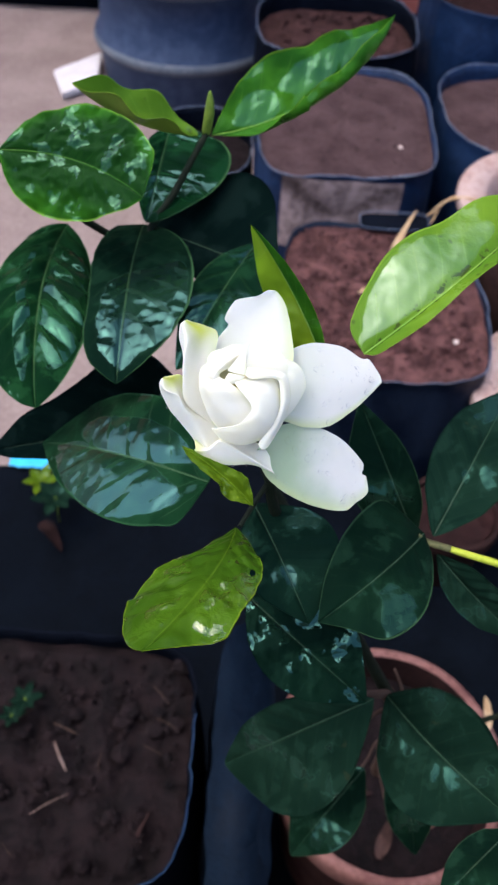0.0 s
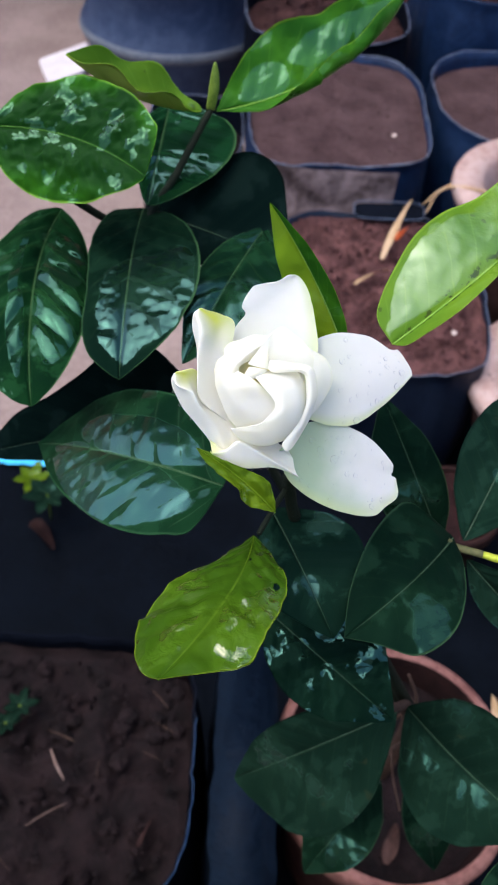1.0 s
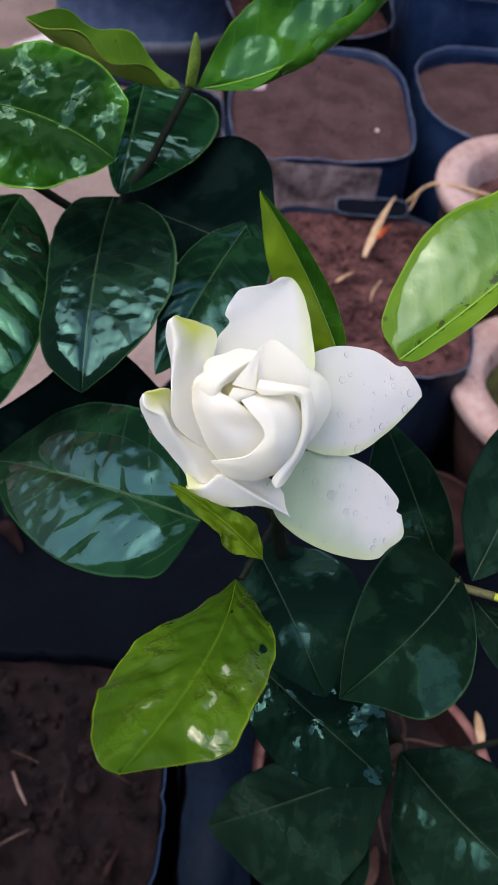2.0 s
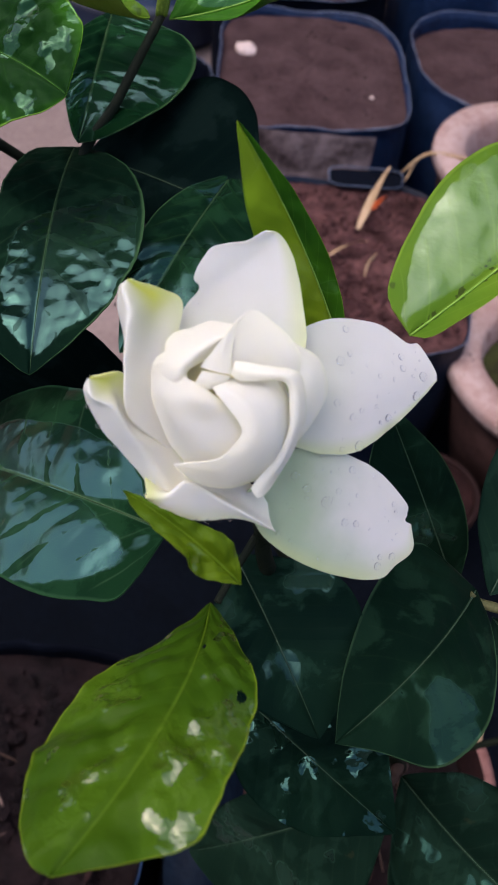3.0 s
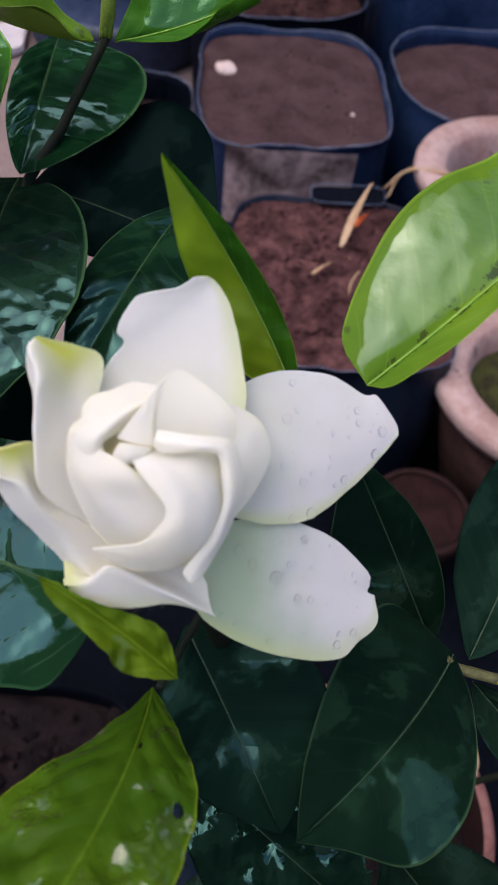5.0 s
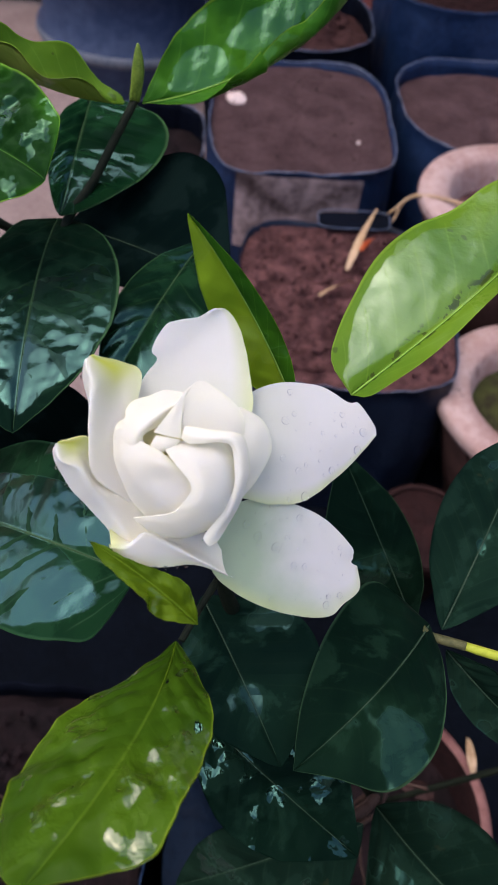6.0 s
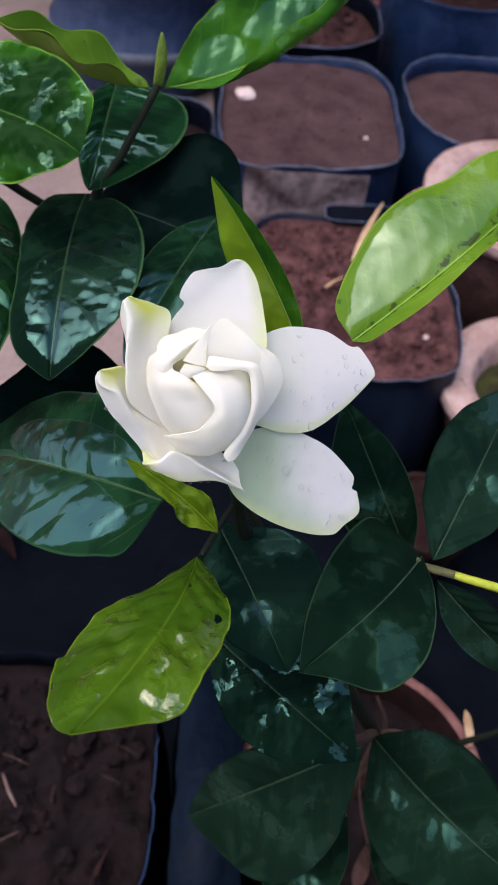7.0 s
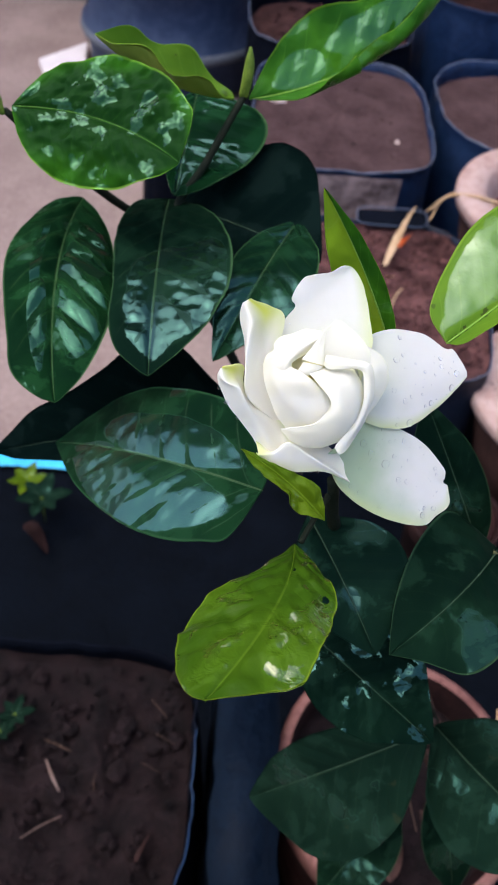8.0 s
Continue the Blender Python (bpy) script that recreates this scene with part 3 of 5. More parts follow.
# ---- pots, bags and soil ----
def super_ring(cx, cy, sx, sy, z, n=72, power=3.2, wob=0.0, seed=0.0):
    pts = []
    for k in range(n):
        a = 2 * math.pi * k / n
        c, s = math.cos(a), math.sin(a)
        r = (abs(c) ** power + abs(s) ** power) ** (-1 / power)
        r *= 1 + wob * noise.noise(Vector((c * 1.6, s * 1.6, z * 6 + seed)))
        pts.append(Vector((cx + sx * r * c, cy + sy * r * s, z)))
    return pts


def soil_bed(ring_at, mid, material, parent, lump, seed, rings=26, name="soil"):
    """Uneven soil that fills a ring of points."""
    bm = bmesh.new()
    rows = []
    for i in range(rings + 1):
        f = 1 - i / (rings + 0.6)
        row = []
        for p in ring_at:
            q = mid + (p - mid) * f
            h = lump * (noise.noise(Vector((q.x * 34, q.y * 34, seed))) + 0.55 * noise.noise(Vector((q.x * 90, q.y * 90, seed + 3))) + 0.3 * abs(noise.noise(Vector((q.x * 210, q.y * 210, seed + 5)))))
            row.append(bm.verts.new(q + Vector((0, 0, h * (1 if i else 0.4)))))
        rows.append(row)
    grid_faces(bm, rows, closed=True)
    bm.faces.new(rows[-1])
    return part(name, bm, material, parent)


def clods(spots, material, parent, seed, name="loose_soil"):
    """Crumbs and clods lying on soil, as one uncountable lot. spots: place, size."""
    bm = bmesh.new()
    rnd = random.Random(seed)
    for p, s in spots:
        got = bmesh.ops.create_icosphere(bm, subdivisions=1, radius=s)["verts"]
        off = Vector((rnd.random() * 9, rnd.random() * 9, 0))
        for v in got:
            v.co *= 1 + 0.6 * noise.noise(v.co / s * 1.3 + off)
            v.co.z *= 0.7
            v.co += Vector(p)
    return tagged(part(name, bm, material, parent, smooth=False), kind="stuff")


def grow_bag(at, sx, sy, height, soil_z, skin, soil, label, seed=0.0, lump=0.006, power=3.2, rim=BAG_RIM, bulge=0.04, wob=0.05, rim_arc=None, rim_r=0.0014):
    """A soft plastic grow bag, its turned rim and its soil."""
    cx, cy = at
    bag = thing("grow_bag", (cx, cy, 0), label, "grow bag", group="grow bags on the yard floor")
    bm = bmesh.new()
    n = 96

    def ring(z, grow, w=wob):
        pts = super_ring(cx, cy, sx * grow, sy * grow, z, n, power, w, seed)
        for k, p in enumerate(pts):
            crease = 0.004 * noise.noise(Vector((k * 0.55, z * 5, seed))) * min(1, z / 0.05)
            d = Vector((p.x - cx, p.y - cy, 0)).normalized()
            p += d * crease
            if z > height - 0.03:
                p.z += 0.010 * noise.noise(Vector((p.x * 9, p.y * 9, seed)))
        return [bm.verts.new(p) for p in pts]

    rows = [ring(z * height, 0.93 + bulge * math.sin(math.pi * z)) for z in (0.0, 0.05, 0.2, 0.35, 0.5, 0.65, 0.8, 0.92, 0.985)]
    rows.append(ring(height, 0.945))
    rows.append(ring(height, 0.93))
    rows += [ring(height - d, 0.925) for d in (0.015, 0.04)] + [ring(soil_z - 0.02, 0.925)]
    grid_faces(bm, rows, closed=True)
    bm.faces.new(rows[0][::-1])
    part("bag_wall", bm, skin, bag)
    if rim:
        lip = super_ring(cx, cy, sx * 0.94, sy * 0.94, height, n, power, wob, seed)
        for k, p in enumerate(lip):
            d = Vector((p.x - cx, p.y - cy, 0)).normalized()
            p += d * 0.004 * noise.noise(Vector((k * 0.55, height * 5, seed)))
            p.z += 0.010 * noise.noise(Vector((p.x * 9, p.y * 9, seed))) + 0.001
        lip.append(lip[0].copy())
        if rim_arc:
            lip = (lip[:-1] * 2)[rim_arc[0]:rim_arc[1]]
        part("bag_rim", tube(lip, [rim_r * (1 + 0.6 * noise.noise(p * 40)) for p in lip], 6, cap=False), rim, bag, "plastic edge coloured lighter than the bag")
    bed = super_ring(cx, cy, sx * 0.925, sy * 0.925, soil_z, n, power, wob, seed)
    soil_bed(bed, Vector((cx, cy, soil_z + 0.008)), soil, bag, lump, seed)
    return bag


def clay_pot(at, radius, height, band, rim_width, material, soil, soil_drop, label, group="", foot=None):
    x, y = at
    pot = thing("clay_pot", (x, y, 0), label, "plant pot", group=group)
    r, h = radius, height
    taper = 0.66 if foot is None else 0.5
    prof = [(r * 0.02, 0.0), (r * taper, 0.0), (r * (taper + 0.04), 0.006), (r * 0.93, h - band), (r * 0.985, h - band + 0.003), (r, h - band * 0.6), (r, h - 0.008), (r * 0.985, h - 0.002), (r - rim_width * 0.5, h), (r - rim_width * 0.9, h - 0.002), (r - rim_width, h - 0.010), (r - rim_width * 1.15, h - band), (r - rim_width * 1.3, h - soil_drop - 0.03)]
    if foot is None:
        part("pot_body", lathe(prof[:-3], (x, y, 0), 72, 0.012), material, pot)
        part("inner_wall", lathe(prof[-4:], (x, y, 0), 72, 0.012), POT_INSIDE_SHADE, pot, "inner wall coloured dark for the shade in the pot")
    else:
        part("pot_body", lathe(prof[:4] + [(r * 0.90, h - band + 0.006)], (x, y, 0), 72, 0.012), foot, pot, "dark lower body")
        part("pot_rim", lathe([(r * 0.90, h - band * 0.9)] + prof[4:], (x, y, 0), 72, 0.012), material, pot)
    bed = [Vector((x + (r - rim_width * 1.15) * math.cos(a), y + (r - rim_width * 1.15) * math.sin(a), h - soil_drop)) for a in (2 * math.pi * k / 60 for k in range(60))]
    soil_bed(bed, Vector((x, y, h - soil_drop + 0.006)), soil, pot, 0.005, x * 10, 18)
    return pot


# ---- setting: a concrete yard, a red wall foot and added unseen walls ----
def slab(name, lo, hi, material, label, bevel=0.004, category=""):
    bm = bmesh.new()
    bmesh.ops.create_cube(bm, size=1.0)
    lo, hi = Vector(lo), Vector(hi)
    for v in bm.verts:
        v.co = Vector([lo[i] + (hi[i] - lo[i]) * (v.co[i] + 0.5) for i in range(3)])
    bmesh.ops.bevel(bm, geom=bm.edges[:], offset=bevel, segments=2, affect='EDGES')
    return tagged(part(name, bm, material, smooth=False), label, category or name.split("_")[0], kind="structure")


def yard_floor():
    bm = bmesh.new()
    nx, ny = 70, 70
    rows = []
    for j in range(ny + 1):
        row = []
        for i in range(nx + 1):
            x, y = -3.0 + 6.0 * i / nx, -0.6 + 3.3 * j / ny
            row.append(bm.verts.new((x, y, 0.004 * noise.noise(Vector((x * 3, y * 3, 0))) + 0.0015 * noise.noise(Vector((x * 14, y * 14, 5))) - 0.004)))
        rows.append(row)
    grid_faces(bm, rows)
    return tagged(part("floor", bm, CONCRETE), "pale pinkish worn concrete yard floor", "floor", kind="structure")


yard_floor()
slab("wall_back", (-3.0, 2.66, 0.05), (3.0, 2.86, 1.1), WALL_RED, "dull red painted foot of the wall behind the pots")
# unseen wall, added so that flat leaves mirror something dark instead of sky
slab("wall_back_upper", (-3.0, 2.68, 1.1), (3.0, 2.86, 4.6), WALL_GREY, "unseen tall dark wall added above the red band for reflections", category="wall")
# black slab drawn for the dark gap at the foot of the red wall
slab("wall_back_footing", (-3.0, 2.70, -0.05), (3.0, 2.86, 0.05), BAG_BLACK, "black strip for the dark gap under the red wall", 0.002, "wall")
# unseen wall, added to shade the low ground and bounce light at the flower
slab("wall_front", (-3.0, -0.34, -0.05), (3.0, -0.14, 0.88), WALL_UNSEEN, "unseen low cream wall added to block and bounce light")
slab("wall_left", (-3.2, -0.55, -0.05), (-3.0, 2.86, 1.1), WALL_UNSEEN, "plain cream yard wall")
slab("wall_right", (3.0, -0.55, -0.05), (3.2, 2.86, 1.1), WALL_UNSEEN, "plain cream yard wall")


# ---- things on the yard floor ----
def plastic_drum():
    x, y = -0.225, 2.27
    drum = thing("plastic_drum", (x, y, 0), "large dusty blue-grey plastic drum with raised bands", "drum")
    r = 0.25
    prof = [(0.02, 0.0), (r * 0.92, 0.0), (r * 0.97, 0.02), (r * 0.98, 0.085), (r * 1.03, 0.10), (r * 1.045, 0.115), (r * 1.03, 0.132), (r * 0.965, 0.142), (r * 0.955, 0.22), (r * 0.965, 0.272), (r * 1.02, 0.282), (r * 1.035, 0.30), (r * 1.03, 0.335), (r * 0.97, 0.35), (r * 0.96, 0.50), (r * 0.95, 0.62), (r * 0.90, 0.66), (r * 0.84, 0.665), (r * 0.82, 0.60), (0.02, 0.58)]
    part("drum_body", lathe(prof, (x, y, 0), 96, 0.004), DRUM_BLUE, drum)
    for z0, z1 in ((0.098, 0.134), (0.280, 0.338)):
        band = [(r * 1.0, z0), (r * 1.036, z0 + 0.006), (r * 1.053, (z0 + z1) / 2), (r * 1.038, z1 - 0.004), (r * 1.0, z1)]
        part("band", lathe(band, (x, y, 0), 96, 0.004), DRUM_PALE, drum, "pale raised band")


def board_scrap():
    bm = bmesh.new()
    corners = [(-0.605, 2.19), (-0.488, 2.325), (-0.470, 2.13), (-0.552, 2.055)]
    for z in (0.004, 0.022):
        for x, y in corners:
            bm.verts.new((x, y, z))
    v = list(bm.verts)
    bm.faces.new(v[3::-1])
    bm.faces.new(v[4:8])
    for i in range(4):
        j = (i + 1) % 4
        bm.faces.new((v[i], v[j], v[4 + j], v[4 + i]))
    bmesh.ops.recalc_face_normals(bm, faces=bm.faces[:])
    bmesh.ops.bevel(bm, geom=bm.edges[:], offset=0.003, segments=2, affect='EDGES')
    tagged(part("board_scrap", bm, PAPER, smooth=False), "broken piece of white foam board on the floor", "scrap")


# the floor in shade is drawn as a near-black sheet
def shade_sheet():
    mat = thing("shade_sheet", (-0.3, 0.45, 0), "crumpled black sheet laid for the shaded floor, with a bright blue edge", "plastic sheet")
    bm = bmesh.new()
    rows = []
    for j in range(41):
        row = []
        for i in range(61):
            x = -1.2 + 2.4 * i / 60
            far = min(1.0, max(0.0, (x + 0.17) / 0.08))
            y = -0.3 + (1.075 + 0.20 * far * far * (3 - 2 * far)) * j / 40
            z = 0.012 + 0.010 * abs(noise.noise(Vector((x * 7, y * 9, 2)))) + 0.004 * noise.noise(Vector((x * 25, y * 25, 4)))
            row.append(bm.verts.new((x, y, z)))
        rows.append(row)
    grid_faces(bm, rows)
    part("sheet", bm, SHEET_BLACK, mat)
    bm = bmesh.new()
    rows = []
    for j in range(3):
        rows.append([bm.verts.new((-0.378 + 0.20 * i / 60, 0.765 + 0.012 * j + 0.003 * noise.noise(Vector((i * 0.3, j, 0))), 0.026 + 0.004 * (j == 1))) for i in range(61)])
    grid_faces(bm, rows)
    part("blue_edge", bm, CYAN, mat, "bright blue plastic edge")


plastic_drum()
board_scrap()
shade_sheet()

BAG_A = grow_bag((0.165, 1.455), 0.178, 0.228, 0.300, 0.287, BAG_BLUE, SOIL_PALE, "blue plastic grow bag full of smooth crusted brown soil", 1.0, 0.004, 4.4)
grow_bag((0.535, 1.52), 0.190, 0.215, 0.305, 0.272, BAG_BLUE, SOIL_PALE, "blue plastic grow bag of brown soil beside the pale pot", 2.0, 0.005, 2.6)
BAG_C = grow_bag((0.205, 0.945), 0.165, 0.200, 0.277, 0.268, BAG_NAVY, SOIL_RED, "black grow bag of lumpy reddish soil under the flower", 3.0, 0.010, 4.0, rim_arc=(58, 108), rim_r=0.0009)
BAG_D = grow_bag((0.165, 1.93), 0.202, 0.20, 0.290, 0.245, BAG_BLACK, SOIL_BROWN, "dark grow bag of brown soil behind the others", 4.0, 0.008)
grow_bag((0.60, 2.05), 0.228, 0.22, 0.350, 0.27, BAG_BLUE, SOIL_MAROON, "tall blue grow bag standing at the back", 5.0, 0.006, rim=BAG_RIM_BLUE)
BAG_F = grow_bag((-0.195, 0.222), 0.186, 0.115, 0.350, 0.326, BAG_BLACK, SOIL_DARK, "dark blue grow bag of damp soil blackened for shade, with bits of straw", 6.0, 0.013, 5.0, rim=BAG_RIM_BLUE, wob=0.02, rim_arc=(66, 102), rim_r=0.0006)


def bag_front(bag):
    """The dusty see-through window on the front of the bag of crusted soil."""
    bm = bmesh.new()
    rows = []
    for j in range(9):
        z = 0.155 + 0.142 * j / 8
        row = []
        for i in range(25):
            x = 0.045 + 0.215 * i / 24
            row.append(bm.verts.new((x, 1.224 + 0.010 * ((x - 0.165) / 0.12) ** 4 + 0.004 * noise.noise(Vector((x * 20, z * 14, 1))), z)))
        rows.append(row)
    back = [[bm.verts.new(v.co + Vector((0, 0.003, 0))) for v in r] for r in rows]
    grid_faces(bm, rows)
    grid_faces(bm, back, flip=True)
    part("front_window", bm, BAG_DUSTY, bag, "dusty pale window with soil stains")


def carry_slot(bag):
    """The carrying slot cut in the raised back flap of the bag of red soil."""
    bm = bmesh.new()
    pts = []
    for k in range(49):
        a = 2 * math.pi * k / 48
        c, s = math.cos(a), math.sin(a)
        r = (abs(c) ** 5 + abs(s) ** 5) ** (-1 / 5)
        pts.append(Vector((0.236 + 0.058 * r * c, 1.128 + 0.016 * r * s, 0.288 + 0.006 * r * s)))
    part("slot_edge", tube(pts, [0.0009] * len(pts), 6, cap=False), BAG_RIM, bag, "pale moulded edge of the slot")
    # a black face fills the opening, for the dark inside it
    face = [bm.verts.new(p - Vector((0, 0, 0.004))) for p in pts[:-1]]
    bm.faces.new(face)
    part("slot", bm, BAG_BLACK, bag, "black face filling the slot for its dark inside")


bag_front(BAG_A)
carry_slot(BAG_C)
rnd = random.Random(5)
clods([((0.205 + rnd.uniform(-.13, .13), 0.95 + rnd.uniform(-.16, .16), 0.276 + rnd.uniform(-.003, .003)), rnd.uniform(.0010, .0045)) for _ in range(1100)], SOIL_RED, BAG_C, 1)
clods([((0.205 + rnd.uniform(-.12, .12), 0.95 + rnd.uniform(-.15, .15), 0.277 + rnd.uniform(-.004, .001)), rnd.uniform(.004, .009)) for _ in range(40)], SOIL_RED, BAG_C, 9)
clods([((-0.195 + rnd.uniform(-.16, .16), 0.222 + rnd.uniform(-.095, .095), 0.333 + rnd.uniform(-.002, .004)), rnd.uniform(.0008, .0038)) for _ in range(480)], SOIL_DARK, BAG_F, 2)
clods([((-0.195 + rnd.uniform(-.16, .16), 0.222 + rnd.uniform(-.095, .095), 0.334 + rnd.uniform(-.003, .002)), rnd.uniform(.004, .010)) for _ in range(110)], SOIL_DARK, BAG_F, 12)
clods([((0.165 + rnd.uniform(-.13, .13), 1.45 + rnd.uniform(-.18, .18), 0.294 + rnd.uniform(-.001, .002)), rnd.uniform(.0010, .0030)) for _ in range(60)], SOIL_DARK, BAG_A, 3)
clods([((0.165 + rnd.uniform(-.15, .15), 1.93 + rnd.uniform(-.15, .15), 0.252 + rnd.uniform(-.001, .004)), rnd.uniform(.004, .012)) for _ in range(120)], SOIL_BROWN, BAG_D, 4)

clay_pot((0.152, 0.238), 0.104, 0.330, 0.045, 0.011, TERRACOTTA, SOIL_DARK, 0.045, "terracotta pot with damp soil darkened for shade, holding the gardenia")
clay_pot((0.505, 1.130), 0.172, 0.342, 0.028, 0.050, POT_PALE, SOIL_RED, 0.05, "pale whitewashed clay pot with a thick rim", "pale pots", CLAY_DARK)
clay_pot((0.482, 0.788), 0.157, 0.250, 0.028, 0.050, POT_PALE, SOIL_MOSS, 0.04, "pale stained clay pot with mossy soil", "pale pots", CLAY_DARK)
clay_pot((0.308, 0.640), 0.068, 0.150, 0.03, 0.009, TERRACOTTA_DIM, SOIL_MAROON, 0.006, "small old terracotta pot coloured dark for the shade behind the gardenia")
# added bag, there to cover pale floor where the ground is dark
grow_bag((-0.115, 1.49), 0.106, 0.150, 0.215, 0.160, BAG_BLACK, SOIL_DARK, "low black grow bag added to fill the dark beside the blue one", 7.0, 0.006)


def folded_bag():
    """An empty grow bag, folded flat and standing on edge."""
    bag = thing("folded_grow_bag", (0.020, 0.225, 0.0), "empty dark blue grow bag folded flat beside the pot", "grow bag")
    bm = bmesh.new()
    rows = []
    for i in range(25):
        z = 0.022 + 0.322 * i / 24
        ring = super_ring(0.020 + 0.003 * math.sin(z * 22), 0.225, 0.030 - 0.003 * i / 24, 0.125, z, 80, 3.6, 0.05, 12.0)
        rows.append([bm.verts.new(p + Vector((0.004 * noise.noise(Vector((p.y * 38, z * 12, 3))), 0, 0.006 * noise.noise(Vector((p.y * 20, p.x * 30, 8))) if i == 24 else 0))) for p in ring])
    grid_faces(bm, rows, closed=True)
    bm.faces.new(rows[0][::-1])
    bm.faces.new(rows[-1])
    part("bag_wall", bm, BAG_INK, bag)


folded_bag()


# ---- scraps on the soil ----
def straw(ctrl, r, label, material=STRAW, name="straw"):
    pts = curve_points(ctrl, 16)
    bm = tube(pts, [r * (0.5 + math.sin(math.pi * (0.08 + 0.84 * i / 16))) * 0.7 for i in range(17)], 6)
    return tagged(part(name, bm, material), label, "straw", group="dry scraps")


def pebble(at, s, label, seed):
    bm = bmesh.new()
    bmesh.ops.create_icosphere(bm, subdivisions=2, radius=s)
    for v in bm.verts:
        v.co *= 1 + 0.4 * noise.noise(v.co / s + Vector((seed, 0, 0)))
        v.co.z *= 0.6
        v.co += Vector(at)
    return tagged(part("pebble", bm, STONE), label, "pebble", group="pebbles")


# ---- the gardenia ----
SHRUB = thing("gardenia_shrub", (0.152, 0.238, 0.29), "gardenia shrub with glossy wet leaves and one open white flower", "shrub")


def bud_tip(name, base, tip, r, label):
    """A folded leaf bud of two scales."""
    pts = curve_points((base, Vector(base).lerp(Vector(tip), 0.5) + Vector((0.0006, 0, 0.0006)), tip), 14)
    prof = [r * (math.sin(math.pi * (0.16 + 0.82 * i / 14)) ** 0.8) + 0.0002 for i in range(15)]
    bud = part(name, tube(pts, prof, 10), BUD, SHRUB, label)
    for s in (-1, 1):
        off = Vector((s * r * 0.55, -r * 0.3, 0))
        part("bud_scale", tube([p + off * (1 - i / 14) for i, p in enumerate(pts[:11])], [q * 0.62 for q in prof[:11]], 8), BUD, bud)


# branches
stem("trunk", ((0.150, 0.240, 0.27), (0.138, 0.225, 0.42), (0.112, 0.190, 0.56), (0.086, 0.160, 0.665)), 0.0065, 0.0036, BARK_OLD, SHRUB)
stem("branch", ((0.086, 0.160, 0.665), (0.052, 0.170, 0.735), (0.026, 0.170, 0.790), (0.0195, 0.1675, 0.822)), 0.0030, 0.0017, BARK, SHRUB)
stem("branch", ((0.112, 0.190, 0.56), (0.040, 0.260, 0.66), (-0.020, 0.296, 0.765), (-0.0372, 0.2990, 0.8105), (-0.0255, 0.3130, 0.8310), (-0.0129, 0.3268, 0.851)), 0.0026, 0.0013, BARK, SHRUB)
stem("branch", ((-0.012, 0.292, 0.750), (-0.036, 0.318, 0.790), (-0.0596, 0.315, 0.8065), (-0.080, 0.300, 0.835), (-0.094, 0.291, 0.857)), 0.0020, 0.0013, BARK, SHRUB)
stem("branch", ((0.086, 0.160, 0.665), (0.074, 0.147, 0.695), (0.062, 0.140, 0.712)), 0.0024, 0.0013, BARK_OLD, SHRUB)
stem("branch", ((0.125, 0.207, 0.50), (0.108, 0.150, 0.600), (0.086, 0.150, 0.685)), 0.0024, 0.0014, BARK_OLD, SHRUB)
stem("branch", ((0.140, 0.225, 0.40), (0.300, 0.230, 0.56), (0.260, 0.160, 0.740), (0.170, 0.1500, 0.779)), 0.0022, 0.0018, BARK, SHRUB)
stem("twig", ((0.086, 0.1708, 0.600), (0.098, 0.180, 0.592), (0.1101, 0.1868, 0.590), (0.1264, 0.1808, 0.600)), 0.0013, 0.0009, BARK_OLD, SHRUB)
stem("twig", ((0.1120, 0.190, 0.560), (0.1112, 0.193, 0.585), (0.1045, 0.2008, 0.600)), 0.0012, 0.0008, BARK_OLD, SHRUB)
stem("twig", ((0.1150, 0.185, 0.540), (0.0994, 0.1727, 0.560), (0.090, 0.158, 0.566), (0.0786, 0.1461, 0.570)), 0.0012, 0.0007, BARK_OLD, SHRUB)
stem("twig", ((0.0994, 0.1727, 0.560), (0.0980, 0.155, 0.566), (0.0991, 0.1382, 0.570)), 0.0009, 0.0006, BARK_OLD, SHRUB)
stem("twig", ((0.170, 0.150, 0.779), (0.140, 0.1510, 0.7825), (0.1084, 0.1612, 0.7828), (0.0925, 0.1655, 0.7835), (0.0880, 0.1670, 0.7835)), 0.0016, 0.0012, TWIG, SHRUB, "bright yellow-green young twig")
stem("twig", ((0.0882, 0.1669, 0.7835), (0.0796, 0.1694, 0.7836), (0.0765, 0.171, 0.785)), 0.0014, 0.0011, TWIG_END, SHRUB, "brown knobbly end of the twig")
stem("petiole", ((0.0195, 0.1675, 0.815), (0.0150, 0.160, 0.8125), (0.0116, 0.1535, 0.8110)), 0.0009, 0.0008, BARK, SHRUB)
bud_tip("leaf_bud", (-0.0129, 0.3268, 0.851), (-0.0113, 0.3289, 0.8685), 0.0019, "small pointed green leaf bud")
bud_tip("leaf_bud", (-0.0955, 0.2905, 0.856), (-0.1010, 0.2935, 0.8700), 0.0020, "small pointed green leaf bud")

